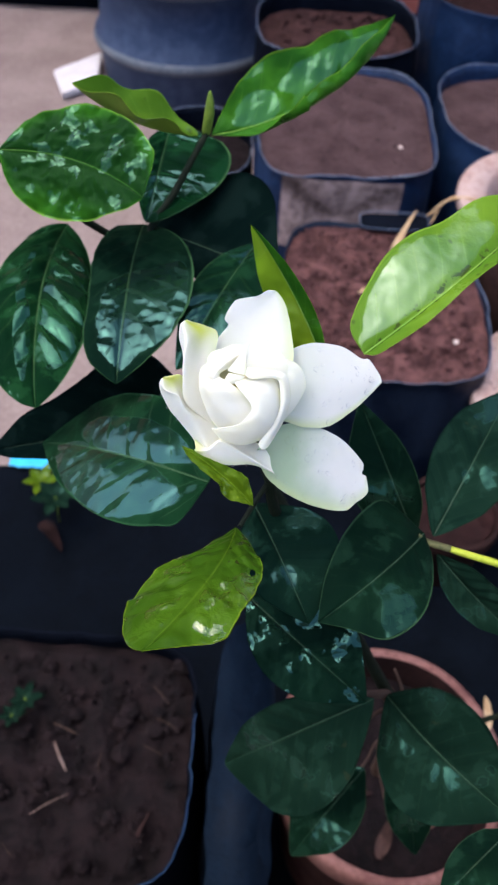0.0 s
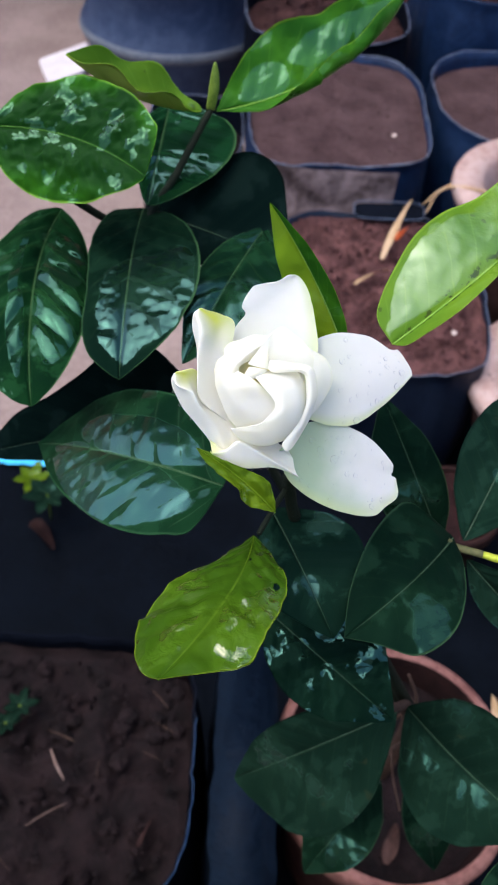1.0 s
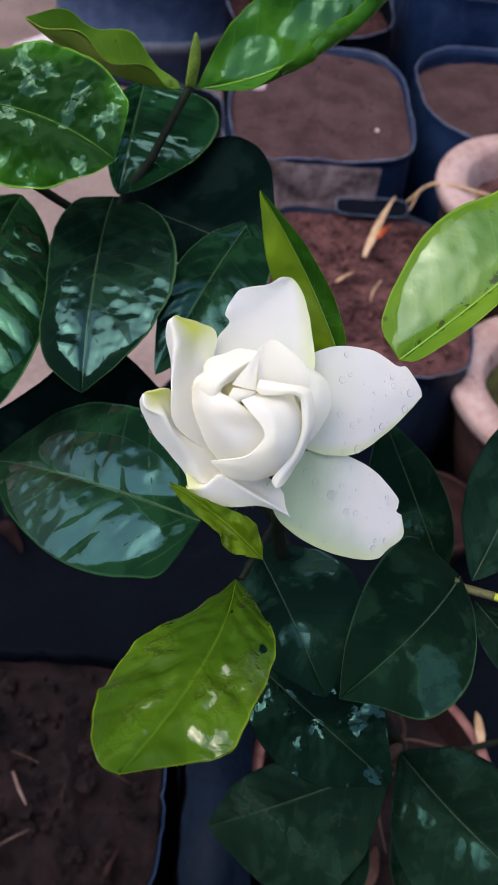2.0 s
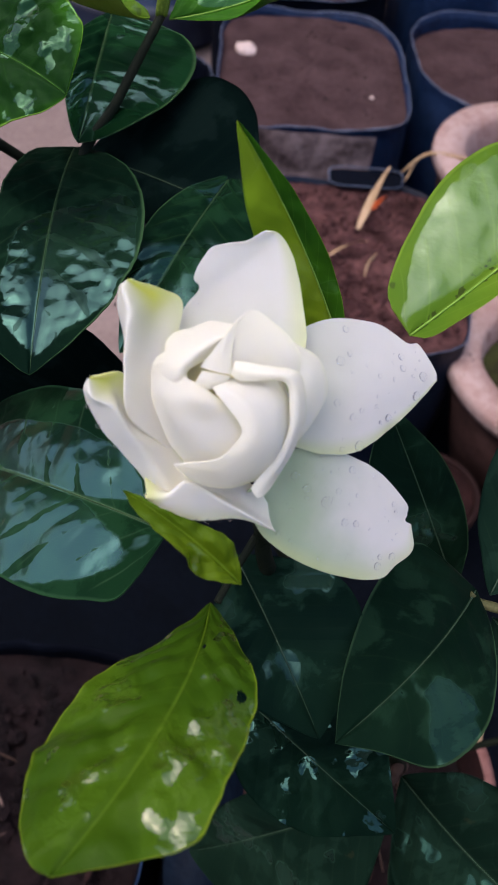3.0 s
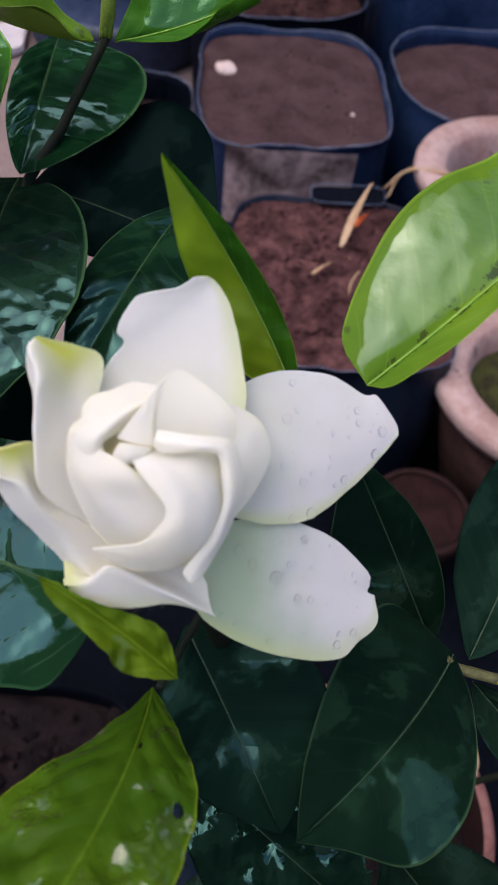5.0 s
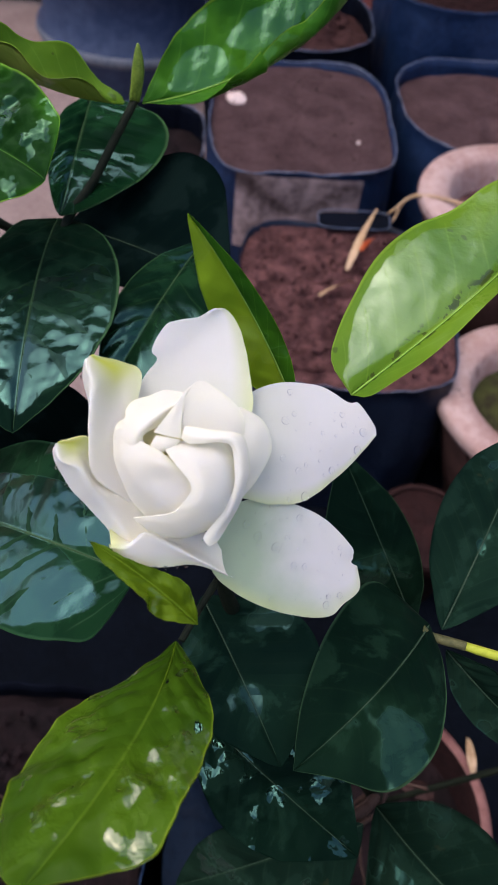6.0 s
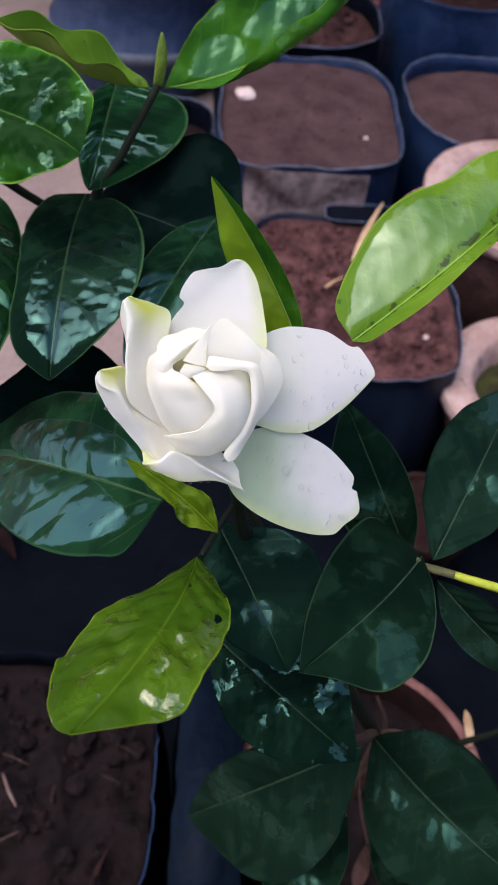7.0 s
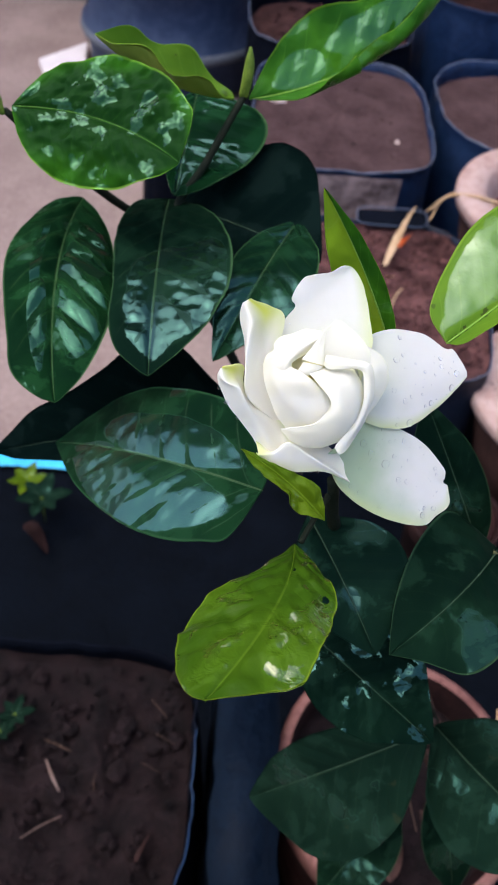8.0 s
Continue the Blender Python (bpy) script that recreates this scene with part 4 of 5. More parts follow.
# upper tuft
leaf(SHRUB, (-0.0107, 0.3297, 0.8488), (0.0658, 0.3721, 0.8855), (0.01, -0.67, 0.74), (0.0025, 0.0096, 0.0177, 0.0242, 0.0211, 0.0177, 0.0115, 0.0050, 0.0012), (0.0007, 0.0032, 0.0068, 0.0089, 0.0126, 0.0135, 0.0124, 0.0080, 0.0027), LEAF_GREEN, arch=0.03, sweep=0.124, fold_l=(0.0, 0.1), fold_r=(0.1, 0.3), curl_l=0.3, curl_r=(0.3, 3.0), wave=0.0022, waves=4.0, quilt=0.0009, sharp=0.5, phase=0.2, label="bright green wavy leaf with one rolled margin", pucker=0.0011, rough_edge=0.0007, nu=80, nv=20, under=LEAF_BACK)
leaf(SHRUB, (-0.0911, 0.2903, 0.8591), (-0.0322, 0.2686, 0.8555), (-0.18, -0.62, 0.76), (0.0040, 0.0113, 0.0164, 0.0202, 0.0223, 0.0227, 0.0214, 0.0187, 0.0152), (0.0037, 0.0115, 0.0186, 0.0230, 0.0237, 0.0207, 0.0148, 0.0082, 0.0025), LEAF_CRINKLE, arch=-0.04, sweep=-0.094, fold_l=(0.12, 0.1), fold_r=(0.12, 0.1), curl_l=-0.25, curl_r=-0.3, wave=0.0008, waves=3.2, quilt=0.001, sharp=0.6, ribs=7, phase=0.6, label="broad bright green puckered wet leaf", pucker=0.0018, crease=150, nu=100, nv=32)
leaf(SHRUB, (-0.0165, 0.3268, 0.8500), (-0.0668, 0.3230, 0.8715), (0.30, -0.10, 0.95), 0.0170, 0.0130, LEAF_LIGHT, arch=-0.10, peak=0.50, fold_l=(0.55, 0.65), fold_r=(0.75, 0.85), curl_l=0.5, curl_r=0.3, wave=0.0026, waves=2.3, quilt=0.0005, phase=0.35, label="young bright green leaf folded along its midrib", point=0.2, under=LEAF_PALE)
leaf(SHRUB, (-0.0329, 0.3628, 0.8349), (-0.0370, 0.3008, 0.8227), (0.04, -0.20, 0.98), 0.0326, 0.0093, LEAF_DARK, arch=0.03, peak=0.45, quilt=0.0014, sharp=0.5, nu=80, nv=18, label="dark glossy leaf with sunken veins", full=0.58, point=0.25)
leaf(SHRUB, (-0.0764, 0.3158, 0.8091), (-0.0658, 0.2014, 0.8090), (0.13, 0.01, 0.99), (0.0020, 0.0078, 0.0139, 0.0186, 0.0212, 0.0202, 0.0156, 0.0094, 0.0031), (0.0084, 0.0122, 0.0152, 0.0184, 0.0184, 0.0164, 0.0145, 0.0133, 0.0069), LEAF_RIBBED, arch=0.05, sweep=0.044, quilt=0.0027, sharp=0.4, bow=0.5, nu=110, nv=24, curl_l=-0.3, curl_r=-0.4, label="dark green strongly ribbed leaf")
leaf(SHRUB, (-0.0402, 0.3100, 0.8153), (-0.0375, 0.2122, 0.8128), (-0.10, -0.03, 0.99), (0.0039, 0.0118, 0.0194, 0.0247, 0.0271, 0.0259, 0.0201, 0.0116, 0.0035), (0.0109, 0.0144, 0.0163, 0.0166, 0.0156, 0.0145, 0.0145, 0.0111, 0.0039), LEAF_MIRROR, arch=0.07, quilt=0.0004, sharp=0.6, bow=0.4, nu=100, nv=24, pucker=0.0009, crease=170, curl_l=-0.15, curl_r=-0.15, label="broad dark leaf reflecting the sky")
leaf(SHRUB, (0.0115, 0.2996, 0.8163), (-0.0173, 0.2293, 0.8048), (-0.01, -0.16, 0.99), 0.0201, 0.0122, LEAF_POOL, arch=0.05, quilt=0.0012, sharp=0.5, nu=80, nv=18, label="dark wet leaf")
leaf(SHRUB, (-0.0372, 0.3127, 0.8114), (0.0210, 0.2825, 0.8101), (-0.12, -0.27, 0.95), 0.0409, 0.0184, LEAF_SHADED, arch=0.04, label="leaf coloured near-black green for its shade")
leaf(SHRUB, (-0.0052, 0.2481, 0.7621), (-0.1058, 0.2307, 0.7439), (0.02, -0.77, 0.64), (0.0021, 0.0082, 0.0128, 0.0146, 0.0132, 0.0101, 0.0069, 0.0045, 0.0011), (0.0028, 0.0133, 0.0300, 0.0330, 0.0250, 0.0183, 0.0141, 0.0066, 0.0017), LEAF_SHADED, arch=0.03, label="leaf coloured near-black green for its shade")

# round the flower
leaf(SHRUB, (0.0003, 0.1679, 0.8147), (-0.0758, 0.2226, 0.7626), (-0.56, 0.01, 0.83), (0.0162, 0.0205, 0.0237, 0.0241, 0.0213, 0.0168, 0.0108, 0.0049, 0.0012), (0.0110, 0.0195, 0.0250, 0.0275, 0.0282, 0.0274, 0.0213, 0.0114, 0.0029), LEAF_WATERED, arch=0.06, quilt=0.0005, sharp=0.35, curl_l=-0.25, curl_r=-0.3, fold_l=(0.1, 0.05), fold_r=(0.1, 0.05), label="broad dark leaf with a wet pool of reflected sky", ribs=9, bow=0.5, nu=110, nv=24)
leaf(SHRUB, (0.0102, 0.1550, 0.8079), (-0.0117, 0.1006, 0.8305), (-0.14, 0.43, 0.89), (0.0011, 0.0044, 0.0091, 0.0128, 0.0138, 0.0143, 0.0142, 0.0086, 0.0027), (0.0008, 0.0032, 0.0084, 0.0162, 0.0204, 0.0208, 0.0171, 0.0113, 0.0054), LEAF_YELLOW, arch=0.05, sweep=-0.089, fold_l=(0.0, 0.0), fold_r=(0.0, 0.0), curl_r=-0.4, curl_l=-0.4, wave=0.0009, waves=3.0, quilt=0.0007, label="yellow-green leaf with two small holes", holes=((0.235, 0.46, 0.0008), (0.39, 0.11, 0.0013)), nu=150, nv=46, pucker=0.0014, crease=135, rough_edge=0.0006)
leaf(SHRUB, (0.0153, 0.1479, 0.8308), (-0.0068, 0.1587, 0.8439), (0.29, -0.43, 0.85), (0.0005, 0.0018, 0.0036, 0.0046, 0.0038, 0.0030, 0.0024, 0.0016, 0.0005), (0.0005, 0.0020, 0.0036, 0.0040, 0.0028, 0.0014, 0.0010, 0.0007, 0.0002), LEAF_OLIVE, arch=0.10, sweep=0.013, fold_l=(0.5, 0.4), fold_r=(-0.1, 0.3), quilt=0.0002, wave=0.0009, waves=2.0, label="small folded young leaf under the flower", nu=48, nv=14, pucker=0.0034, crease=150, rough_edge=0.0004, under=LEAF_UNDER)
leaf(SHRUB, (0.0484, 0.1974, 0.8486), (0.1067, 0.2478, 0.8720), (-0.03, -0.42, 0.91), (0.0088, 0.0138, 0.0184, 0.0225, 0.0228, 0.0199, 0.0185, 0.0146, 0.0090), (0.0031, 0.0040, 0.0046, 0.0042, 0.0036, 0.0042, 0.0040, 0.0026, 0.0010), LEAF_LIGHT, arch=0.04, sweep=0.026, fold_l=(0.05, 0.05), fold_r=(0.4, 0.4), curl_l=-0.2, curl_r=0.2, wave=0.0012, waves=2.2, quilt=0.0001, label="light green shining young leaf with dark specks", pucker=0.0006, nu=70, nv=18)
# its right half is LEAF_GREEN: the shade in the fold, put into colour
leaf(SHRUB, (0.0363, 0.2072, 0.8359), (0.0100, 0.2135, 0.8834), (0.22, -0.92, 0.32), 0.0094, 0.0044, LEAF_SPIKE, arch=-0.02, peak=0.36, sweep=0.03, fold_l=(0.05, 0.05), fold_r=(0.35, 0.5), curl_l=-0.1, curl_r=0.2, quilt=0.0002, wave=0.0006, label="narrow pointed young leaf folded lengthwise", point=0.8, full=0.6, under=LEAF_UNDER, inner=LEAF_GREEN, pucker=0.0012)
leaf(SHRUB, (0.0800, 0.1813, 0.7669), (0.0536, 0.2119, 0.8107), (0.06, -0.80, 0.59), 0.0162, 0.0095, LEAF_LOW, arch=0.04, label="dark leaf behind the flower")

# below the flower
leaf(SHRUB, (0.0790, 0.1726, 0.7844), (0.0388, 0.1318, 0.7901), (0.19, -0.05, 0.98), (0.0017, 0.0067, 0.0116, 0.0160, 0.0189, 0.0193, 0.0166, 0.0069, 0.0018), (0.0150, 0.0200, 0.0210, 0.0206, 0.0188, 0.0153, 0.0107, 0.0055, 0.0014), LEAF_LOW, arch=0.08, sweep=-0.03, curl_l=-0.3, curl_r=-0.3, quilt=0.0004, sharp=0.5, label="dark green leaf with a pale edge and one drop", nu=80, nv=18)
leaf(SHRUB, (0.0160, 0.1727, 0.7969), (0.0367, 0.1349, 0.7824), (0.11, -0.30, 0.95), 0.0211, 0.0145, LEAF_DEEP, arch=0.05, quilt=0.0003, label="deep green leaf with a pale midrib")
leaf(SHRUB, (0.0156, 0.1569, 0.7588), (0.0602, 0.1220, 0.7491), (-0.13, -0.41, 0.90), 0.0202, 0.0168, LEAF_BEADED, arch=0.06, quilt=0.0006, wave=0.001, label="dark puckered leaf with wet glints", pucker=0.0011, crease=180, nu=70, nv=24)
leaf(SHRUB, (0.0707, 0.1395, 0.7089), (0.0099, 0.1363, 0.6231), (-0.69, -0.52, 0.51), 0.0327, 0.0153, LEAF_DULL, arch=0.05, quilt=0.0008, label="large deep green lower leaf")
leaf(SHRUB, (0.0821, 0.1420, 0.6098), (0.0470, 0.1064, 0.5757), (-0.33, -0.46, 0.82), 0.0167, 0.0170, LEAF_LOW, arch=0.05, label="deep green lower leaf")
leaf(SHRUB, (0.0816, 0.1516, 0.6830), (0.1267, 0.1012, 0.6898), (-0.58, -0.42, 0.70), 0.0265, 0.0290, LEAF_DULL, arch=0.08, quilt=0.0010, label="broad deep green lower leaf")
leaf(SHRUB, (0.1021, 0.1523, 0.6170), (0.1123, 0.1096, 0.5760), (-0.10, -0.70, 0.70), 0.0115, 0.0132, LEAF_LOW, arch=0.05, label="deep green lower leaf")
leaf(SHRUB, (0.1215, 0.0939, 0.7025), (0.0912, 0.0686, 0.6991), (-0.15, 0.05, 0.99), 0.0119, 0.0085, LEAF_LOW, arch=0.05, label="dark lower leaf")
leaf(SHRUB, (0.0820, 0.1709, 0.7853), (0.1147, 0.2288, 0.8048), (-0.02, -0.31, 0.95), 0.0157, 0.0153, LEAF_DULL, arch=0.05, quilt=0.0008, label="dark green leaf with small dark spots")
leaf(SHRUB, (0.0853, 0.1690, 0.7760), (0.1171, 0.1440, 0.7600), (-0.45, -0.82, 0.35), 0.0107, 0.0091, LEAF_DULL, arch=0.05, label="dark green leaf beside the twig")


# ---- the flower, in millimetres: right, up and out of its face ----
FACE = Matrix((Vector((0.9972, 0.0085, 0.0741)), Vector((-0.0515, 0.7968, 0.6021)), Vector((-0.0539, -0.6042, 0.7950)))).transposed()
HEART = Vector((0.024, 0.170, 0.850))


def bloom(p):
    return HEART + FACE @ (Vector(p) * 0.001)


FLOWER = thing("flower", bloom((-8, 0, -8)), "open white gardenia flower sprinkled with raindrops", "")
FLOWER.parent = SHRUB
FLOWER.matrix_parent_inverse = Matrix.Translation(-SHRUB.location)


def sheet(rows, material, name, label="", thick=0.28):
    """A petal of the given rows of places (flower millimetres), with a thickness; UV x along it, UV y across."""
    bm = bmesh.new()
    uvl = bm.loops.layers.uv.new("UVMap")
    n, m = len(rows), len(rows[0])
    norm = []
    for i in range(n):
        line = []
        for j in range(m):
            du = rows[min(i + 1, n - 1)][j] - rows[max(i - 1, 0)][j]
            dv = rows[i][min(j + 1, m - 1)] - rows[i][max(j - 1, 0)]
            c = du.cross(dv)
            line.append(c.normalized() if c.length > 1e-9 else Vector((0, 0, 1)))
        norm.append(line)
    where = {}
    sides = []
    for off in (0.0, thick):
        side = []
        for i in range(n):
            row = []
            for j in range(m):
                v = bm.verts.new(bloom(rows[i][j] + norm[i][j] * off))
                where[v] = (i / (n - 1), j / (m - 1))
                row.append(v)
            side.append(row)
        sides.append(side)
    grid_faces(bm, sides[0])
    grid_faces(bm, sides[1], flip=True)
    loop = [(i, 0) for i in range(n)] + [(n - 1, j) for j in range(1, m)] + [(i, m - 1) for i in range(n - 2, -1, -1)] + [(0, j) for j in range(m - 2, 0, -1)]
    for (a, b), (c, d) in zip(loop, loop[1:] + loop[:1]):
        for e in bm.faces.new((sides[0][a][b], sides[1][a][b], sides[1][c][d], sides[0][c][d])).edges:
            e.smooth = False
    bmesh.ops.recalc_face_normals(bm, faces=bm.faces[:])
    for f in bm.faces:
        for lp in f.loops:
            lp[uvl].uv = where[lp.vert]
    return part(name, bm, material, FLOWER, label)


def weave(*curves, nu=44, nv=24, ruffle=0.15):
    """A petal drawn through guide curves that run from root to tip, side by side; soft ruffles near its margins."""
    runs = [curve_points([Vector(p) for p in c], nu) for c in curves]
    rows = []
    for i in range(nu + 1):
        row = curve_points([r[i] for r in runs], nv)
        out = []
        for j, p in enumerate(row):
            k = (0.35 + 0.65 * abs(2 * j / nv - 1) ** 2) * ruffle
            out.append(p + Vector((noise.noise(p * 0.30), noise.noise(p * 0.30 + Vector((7, 0, 0))), 1.6 * noise.noise(p * 0.22 + Vector((0, 5, 0))))) * k)
        rows.append(out)
    return rows


def dome_rows(mid, radius, height, z0, zc, a0, a1, ends, lift=0.0, lip=0.5, skirt=0.3, nu=26, nv=40):
    """A petal closed over the heart: it rises from a stretch of the ring (degrees a0 to a1) and runs over the dome to a margin through the places in ends."""
    cx, cy = mid
    margin = curve_points([Vector((x, y, 0)) for x, y in ends], nv)
    margin = [p + Vector((noise.noise(p * 0.35), noise.noise(p * 0.35 + Vector((9, 0, 0))), 0)) * 0.7 for p in margin]
    rows = []
    for i in range(nu + 1):
        s = i / nu
        row = []
        for j in range(nv + 1):
            a = radians(a0 + (a1 - a0) * j / nv)
            foot = Vector((cx + radius * math.cos(a), cy + radius * math.sin(a), 0))
            if s < skirt:
                k = s / skirt
                p = Vector((cx, cy, 0)).lerp(foot, 0.62 + 0.38 * math.sin(k * math.pi / 2))
                p.z = z0 + (zc - z0) * k
            else:
                k = (s - skirt) / (1 - skirt)
                k = 0.5 * (1 - math.cos(math.pi * k)) * 0.5 + k * 0.5
                p = foot.lerp(margin[j], k)
                rho = min(1.0, math.hypot(p.x - cx, p.y - cy) / radius)
                p.z = zc + height * math.sqrt(max(0.0, 1 - rho ** 2.6)) + lift + 0.9 * noise.noise(Vector((p.x * 0.16, p.y * 0.16, a0 * 0.1)))
                edge = max(0.0, k - 0.72) / 0.28
                p.z += lip * edge ** 2
            wide = Vector((p.x - cx, p.y - cy, 0))
            p += wide * 0.012 * noise.noise(Vector((a * 1.5, s * 2, a0)))
            row.append(p)
        rows.append(row)
    return rows


OPEN = {}
OPEN["east"] = weave(((-3.7, 11.5, -3.0), (-0.6, 17.4, -5.0), (6.2, 21.2, -8.0), (16.2, 21.3, -13.0), (23.3, 17.8, -16.2), (25.7, 17.6, -17.0), (28.6, 14.0, -18.2)),
    ((-2.2, 5.8, -3.0), (5.9, 6.9, -6.0), (15.7, 8.3, -10.5), (24.0, 10.2, -15.0), (29.7, 11.9, -18.2)),
    ((-2.2, -2.9, -4.0), (6.2, -4.9, -8.0), (13.9, -3.6, -11.5), (23.1, 3.2, -15.5), (29.9, 10.2, -18.2)))
sheet(OPEN["east"], PETAL, "petal", "broad white outer petal beaded with raindrops", 0.22)
OPEN["south"] = weave(((-6.6, -9.6, -3.0), (-3.0, -4.6, -5.0), (6.3, -3.8, -9.0), (16.6, -7.9, -14.5), (23.6, -14.8, -19.0), (24.2, -17.7, -20.0)),
    ((-8.9, -11.6, -4.0), (-0.8, -12.8, -7.5), (7.7, -14.6, -11.0), (16.9, -17.7, -16.0), (23.8, -18.8, -20.0)),
    ((-9.9, -12.5, -4.0), (-5.8, -20.9, -7.0), (4.9, -28.0, -13.0), (17.1, -30.8, -18.0), (22.4, -27.8, -20.5), (25.8, -24.9, -21.5), (25.3, -19.8, -21.0)))
sheet(OPEN["south"], PETAL_GREEN, "petal", "broad white outer petal beaded with raindrops, green at its root", 0.22)
OPEN["north"] = weave(((-16.6, 6.5, 0.0), (-22.1, 15.2, -1.5), (-21.6, 21.0, -2.0), (-18.2, 25.7, -2.0), (-19.1, 27.8, -1.0), (-15.7, 33.1, -1.0), (-9.8, 34.2, -1.5), (-6.6, 36.0, -1.0)),
    ((-11.0, 6.5, 0.0), (-12.8, 19.1, -2.5), (-10.9, 27.8, -2.8), (-8.0, 33.4, -2.2), (-6.1, 36.1, -1.0)),
    ((-1.5, 6.6, -1.0), (1.5, 15.2, -2.0), (0.8, 25.0, -3.0), (-0.9, 32.2, -3.0), (-3.2, 36.0, -2.5), (-5.6, 36.0, -1.0)), ruffle=0.25)
sheet(OPEN["north"], PETAL, "petal", "upright white outer petal with a folded tip", 0.22)
OPEN["northwest"] = weave(((-24.1, -3.8, 0.0), (-29.9, 1.7, 4.0), (-30.5, 9.7, 6.0), (-31.0, 15.6, 5.0), (-32.1, 21.0, 5.0), (-31.6, 24.3, 6.5), (-30.5, 25.0, 7.5)),
    ((-23.3, -3.8, 0.5), (-29.8, 1.7, 5.0), (-30.2, 9.5, 7.5), (-29.6, 15.9, 9.0), (-29.1, 19.3, 9.5), (-30.3, 23.3, 9.0), (-30.2, 25.1, 8.0)),
    ((-22.2, -3.8, 0.0), (-26.1, 1.7, 3.0), (-26.5, 10.8, 4.0), (-26.0, 18.0, 4.0), (-26.2, 22.4, 5.0), (-29.8, 25.2, 8.0)),
    ((-19.4, -3.8, 0.0), (-21.6, 5.5, 2.0), (-21.9, 14.7, 2.0), (-21.0, 22.4, 1.5), (-24.2, 24.5, 3.5), (-29.2, 25.2, 8.0)))
sheet(OPEN["northwest"], PETAL_LIME, "petal", "narrow white petal with a lime-yellow margin", 0.22)
OPEN["west"] = weave(((-25.7, -12.9, -2.0), (-29.5, -7.0, 2.0), (-34.3, -1.0, 5.0), (-36.6, 3.4, 7.0), (-37.3, 6.4, 8.5), (-36.5, 8.1, 9.5)),
    ((-23.6, -12.2, 0.0), (-26.6, -5.6, 3.0), (-30.1, -0.6, 7.0), (-31.9, 3.1, 9.0), (-35.2, 4.8, 10.0), (-36.2, 8.1, 9.5)),
    ((-20.9, -10.4, -1.0), (-24.5, -3.8, 1.0), (-29.9, 0.3, 4.0), (-32.2, 5.3, 5.0), (-33.8, 7.8, 6.5), (-36.0, 8.3, 9.0)),
    ((-18.5, -9.5, -1.0), (-22.2, -2.9, 0.0), (-29.0, 0.8, 2.0), (-31.0, 5.4, 3.0), (-31.1, 9.4, 5.0), (-35.3, 8.6, 9.0)))
sheet(OPEN["west"], PETAL_LIME, "petal", "narrow white petal rolled outward, lime-yellow inside", 0.22)
OPEN["lip"] = weave(((-27.2, -3.8, -3.0), (-21.5, -3.8, -4.0), (-13.8, -6.8, -5.0), (-7.9, -10.7, -5.0), (-5.5, -14.0, -4.0)),
    ((-27.8, -7.7, 0.0), (-24.1, -11.0, -0.5), (-17.6, -11.2, -1.5), (-10.9, -13.4, -2.5), (-4.9, -17.0, -3.0)),
    ((-27.2, -12.5, 3.0), (-23.3, -11.8, 4.2), (-19.7, -9.6, 5.5), (-14.2, -12.7, 3.0), (-4.2, -18.7, -1.5)),
    ((-27.9, -11.9, 1.5), (-25.0, -15.3, 2.0), (-18.4, -16.7, 2.0), (-11.0, -16.5, 0.0), (-3.9, -19.2, -2.0)), ruffle=0.3)
sheet(OPEN["lip"], PETAL_LIP, "petal", "white lower petal with its margin rolled back to a point", 0.22)
OPEN["right"] = weave(((-4.4, 11.8, 6.5), (-1.9, 9.5, 7.5), (-0.9, 5.1, 7.0), (-1.7, -0.1, 6.0), (-2.9, -2.8, 4.0)),
    ((-2.2, 14.3, 5.0), (1.4, 10.7, 5.0), (2.1, 6.2, 4.5), (0.6, 1.7, 4.0), (-1.9, -2.8, 3.0)),
    ((-0.9, 15.0, 2.5), (3.4, 12.4, 1.5), (5.1, 6.9, 1.0), (2.5, 1.3, 1.5), (-1.3, -3.5, 2.0)))
sheet(OPEN["right"], PETAL_PURE, "petal", "rounded inner petal beside the heart", 0.22)
OPEN["tall"] = weave(((-12.1, 8.4, 12.0), (-11.8, 12.1, 12.5), (-11.3, 15.9, 12.5), (-10.2, 18.0, 12.0), (-8.7, 19.6, 11.0)),
    ((-8.0, 9.4, 10.5), (-7.6, 12.8, 10.5), (-7.4, 16.2, 10.5), (-7.6, 18.1, 10.5), (-8.3, 19.5, 10.8)),
    ((-0.2, 9.3, 7.0), (-0.2, 12.6, 7.0), (-2.2, 15.7, 8.0), (-5.4, 18.1, 9.5), (-7.6, 19.5, 10.5)))
sheet(OPEN["tall"], PETAL_PURE, "petal", "tall inner petal behind the heart", 0.22)
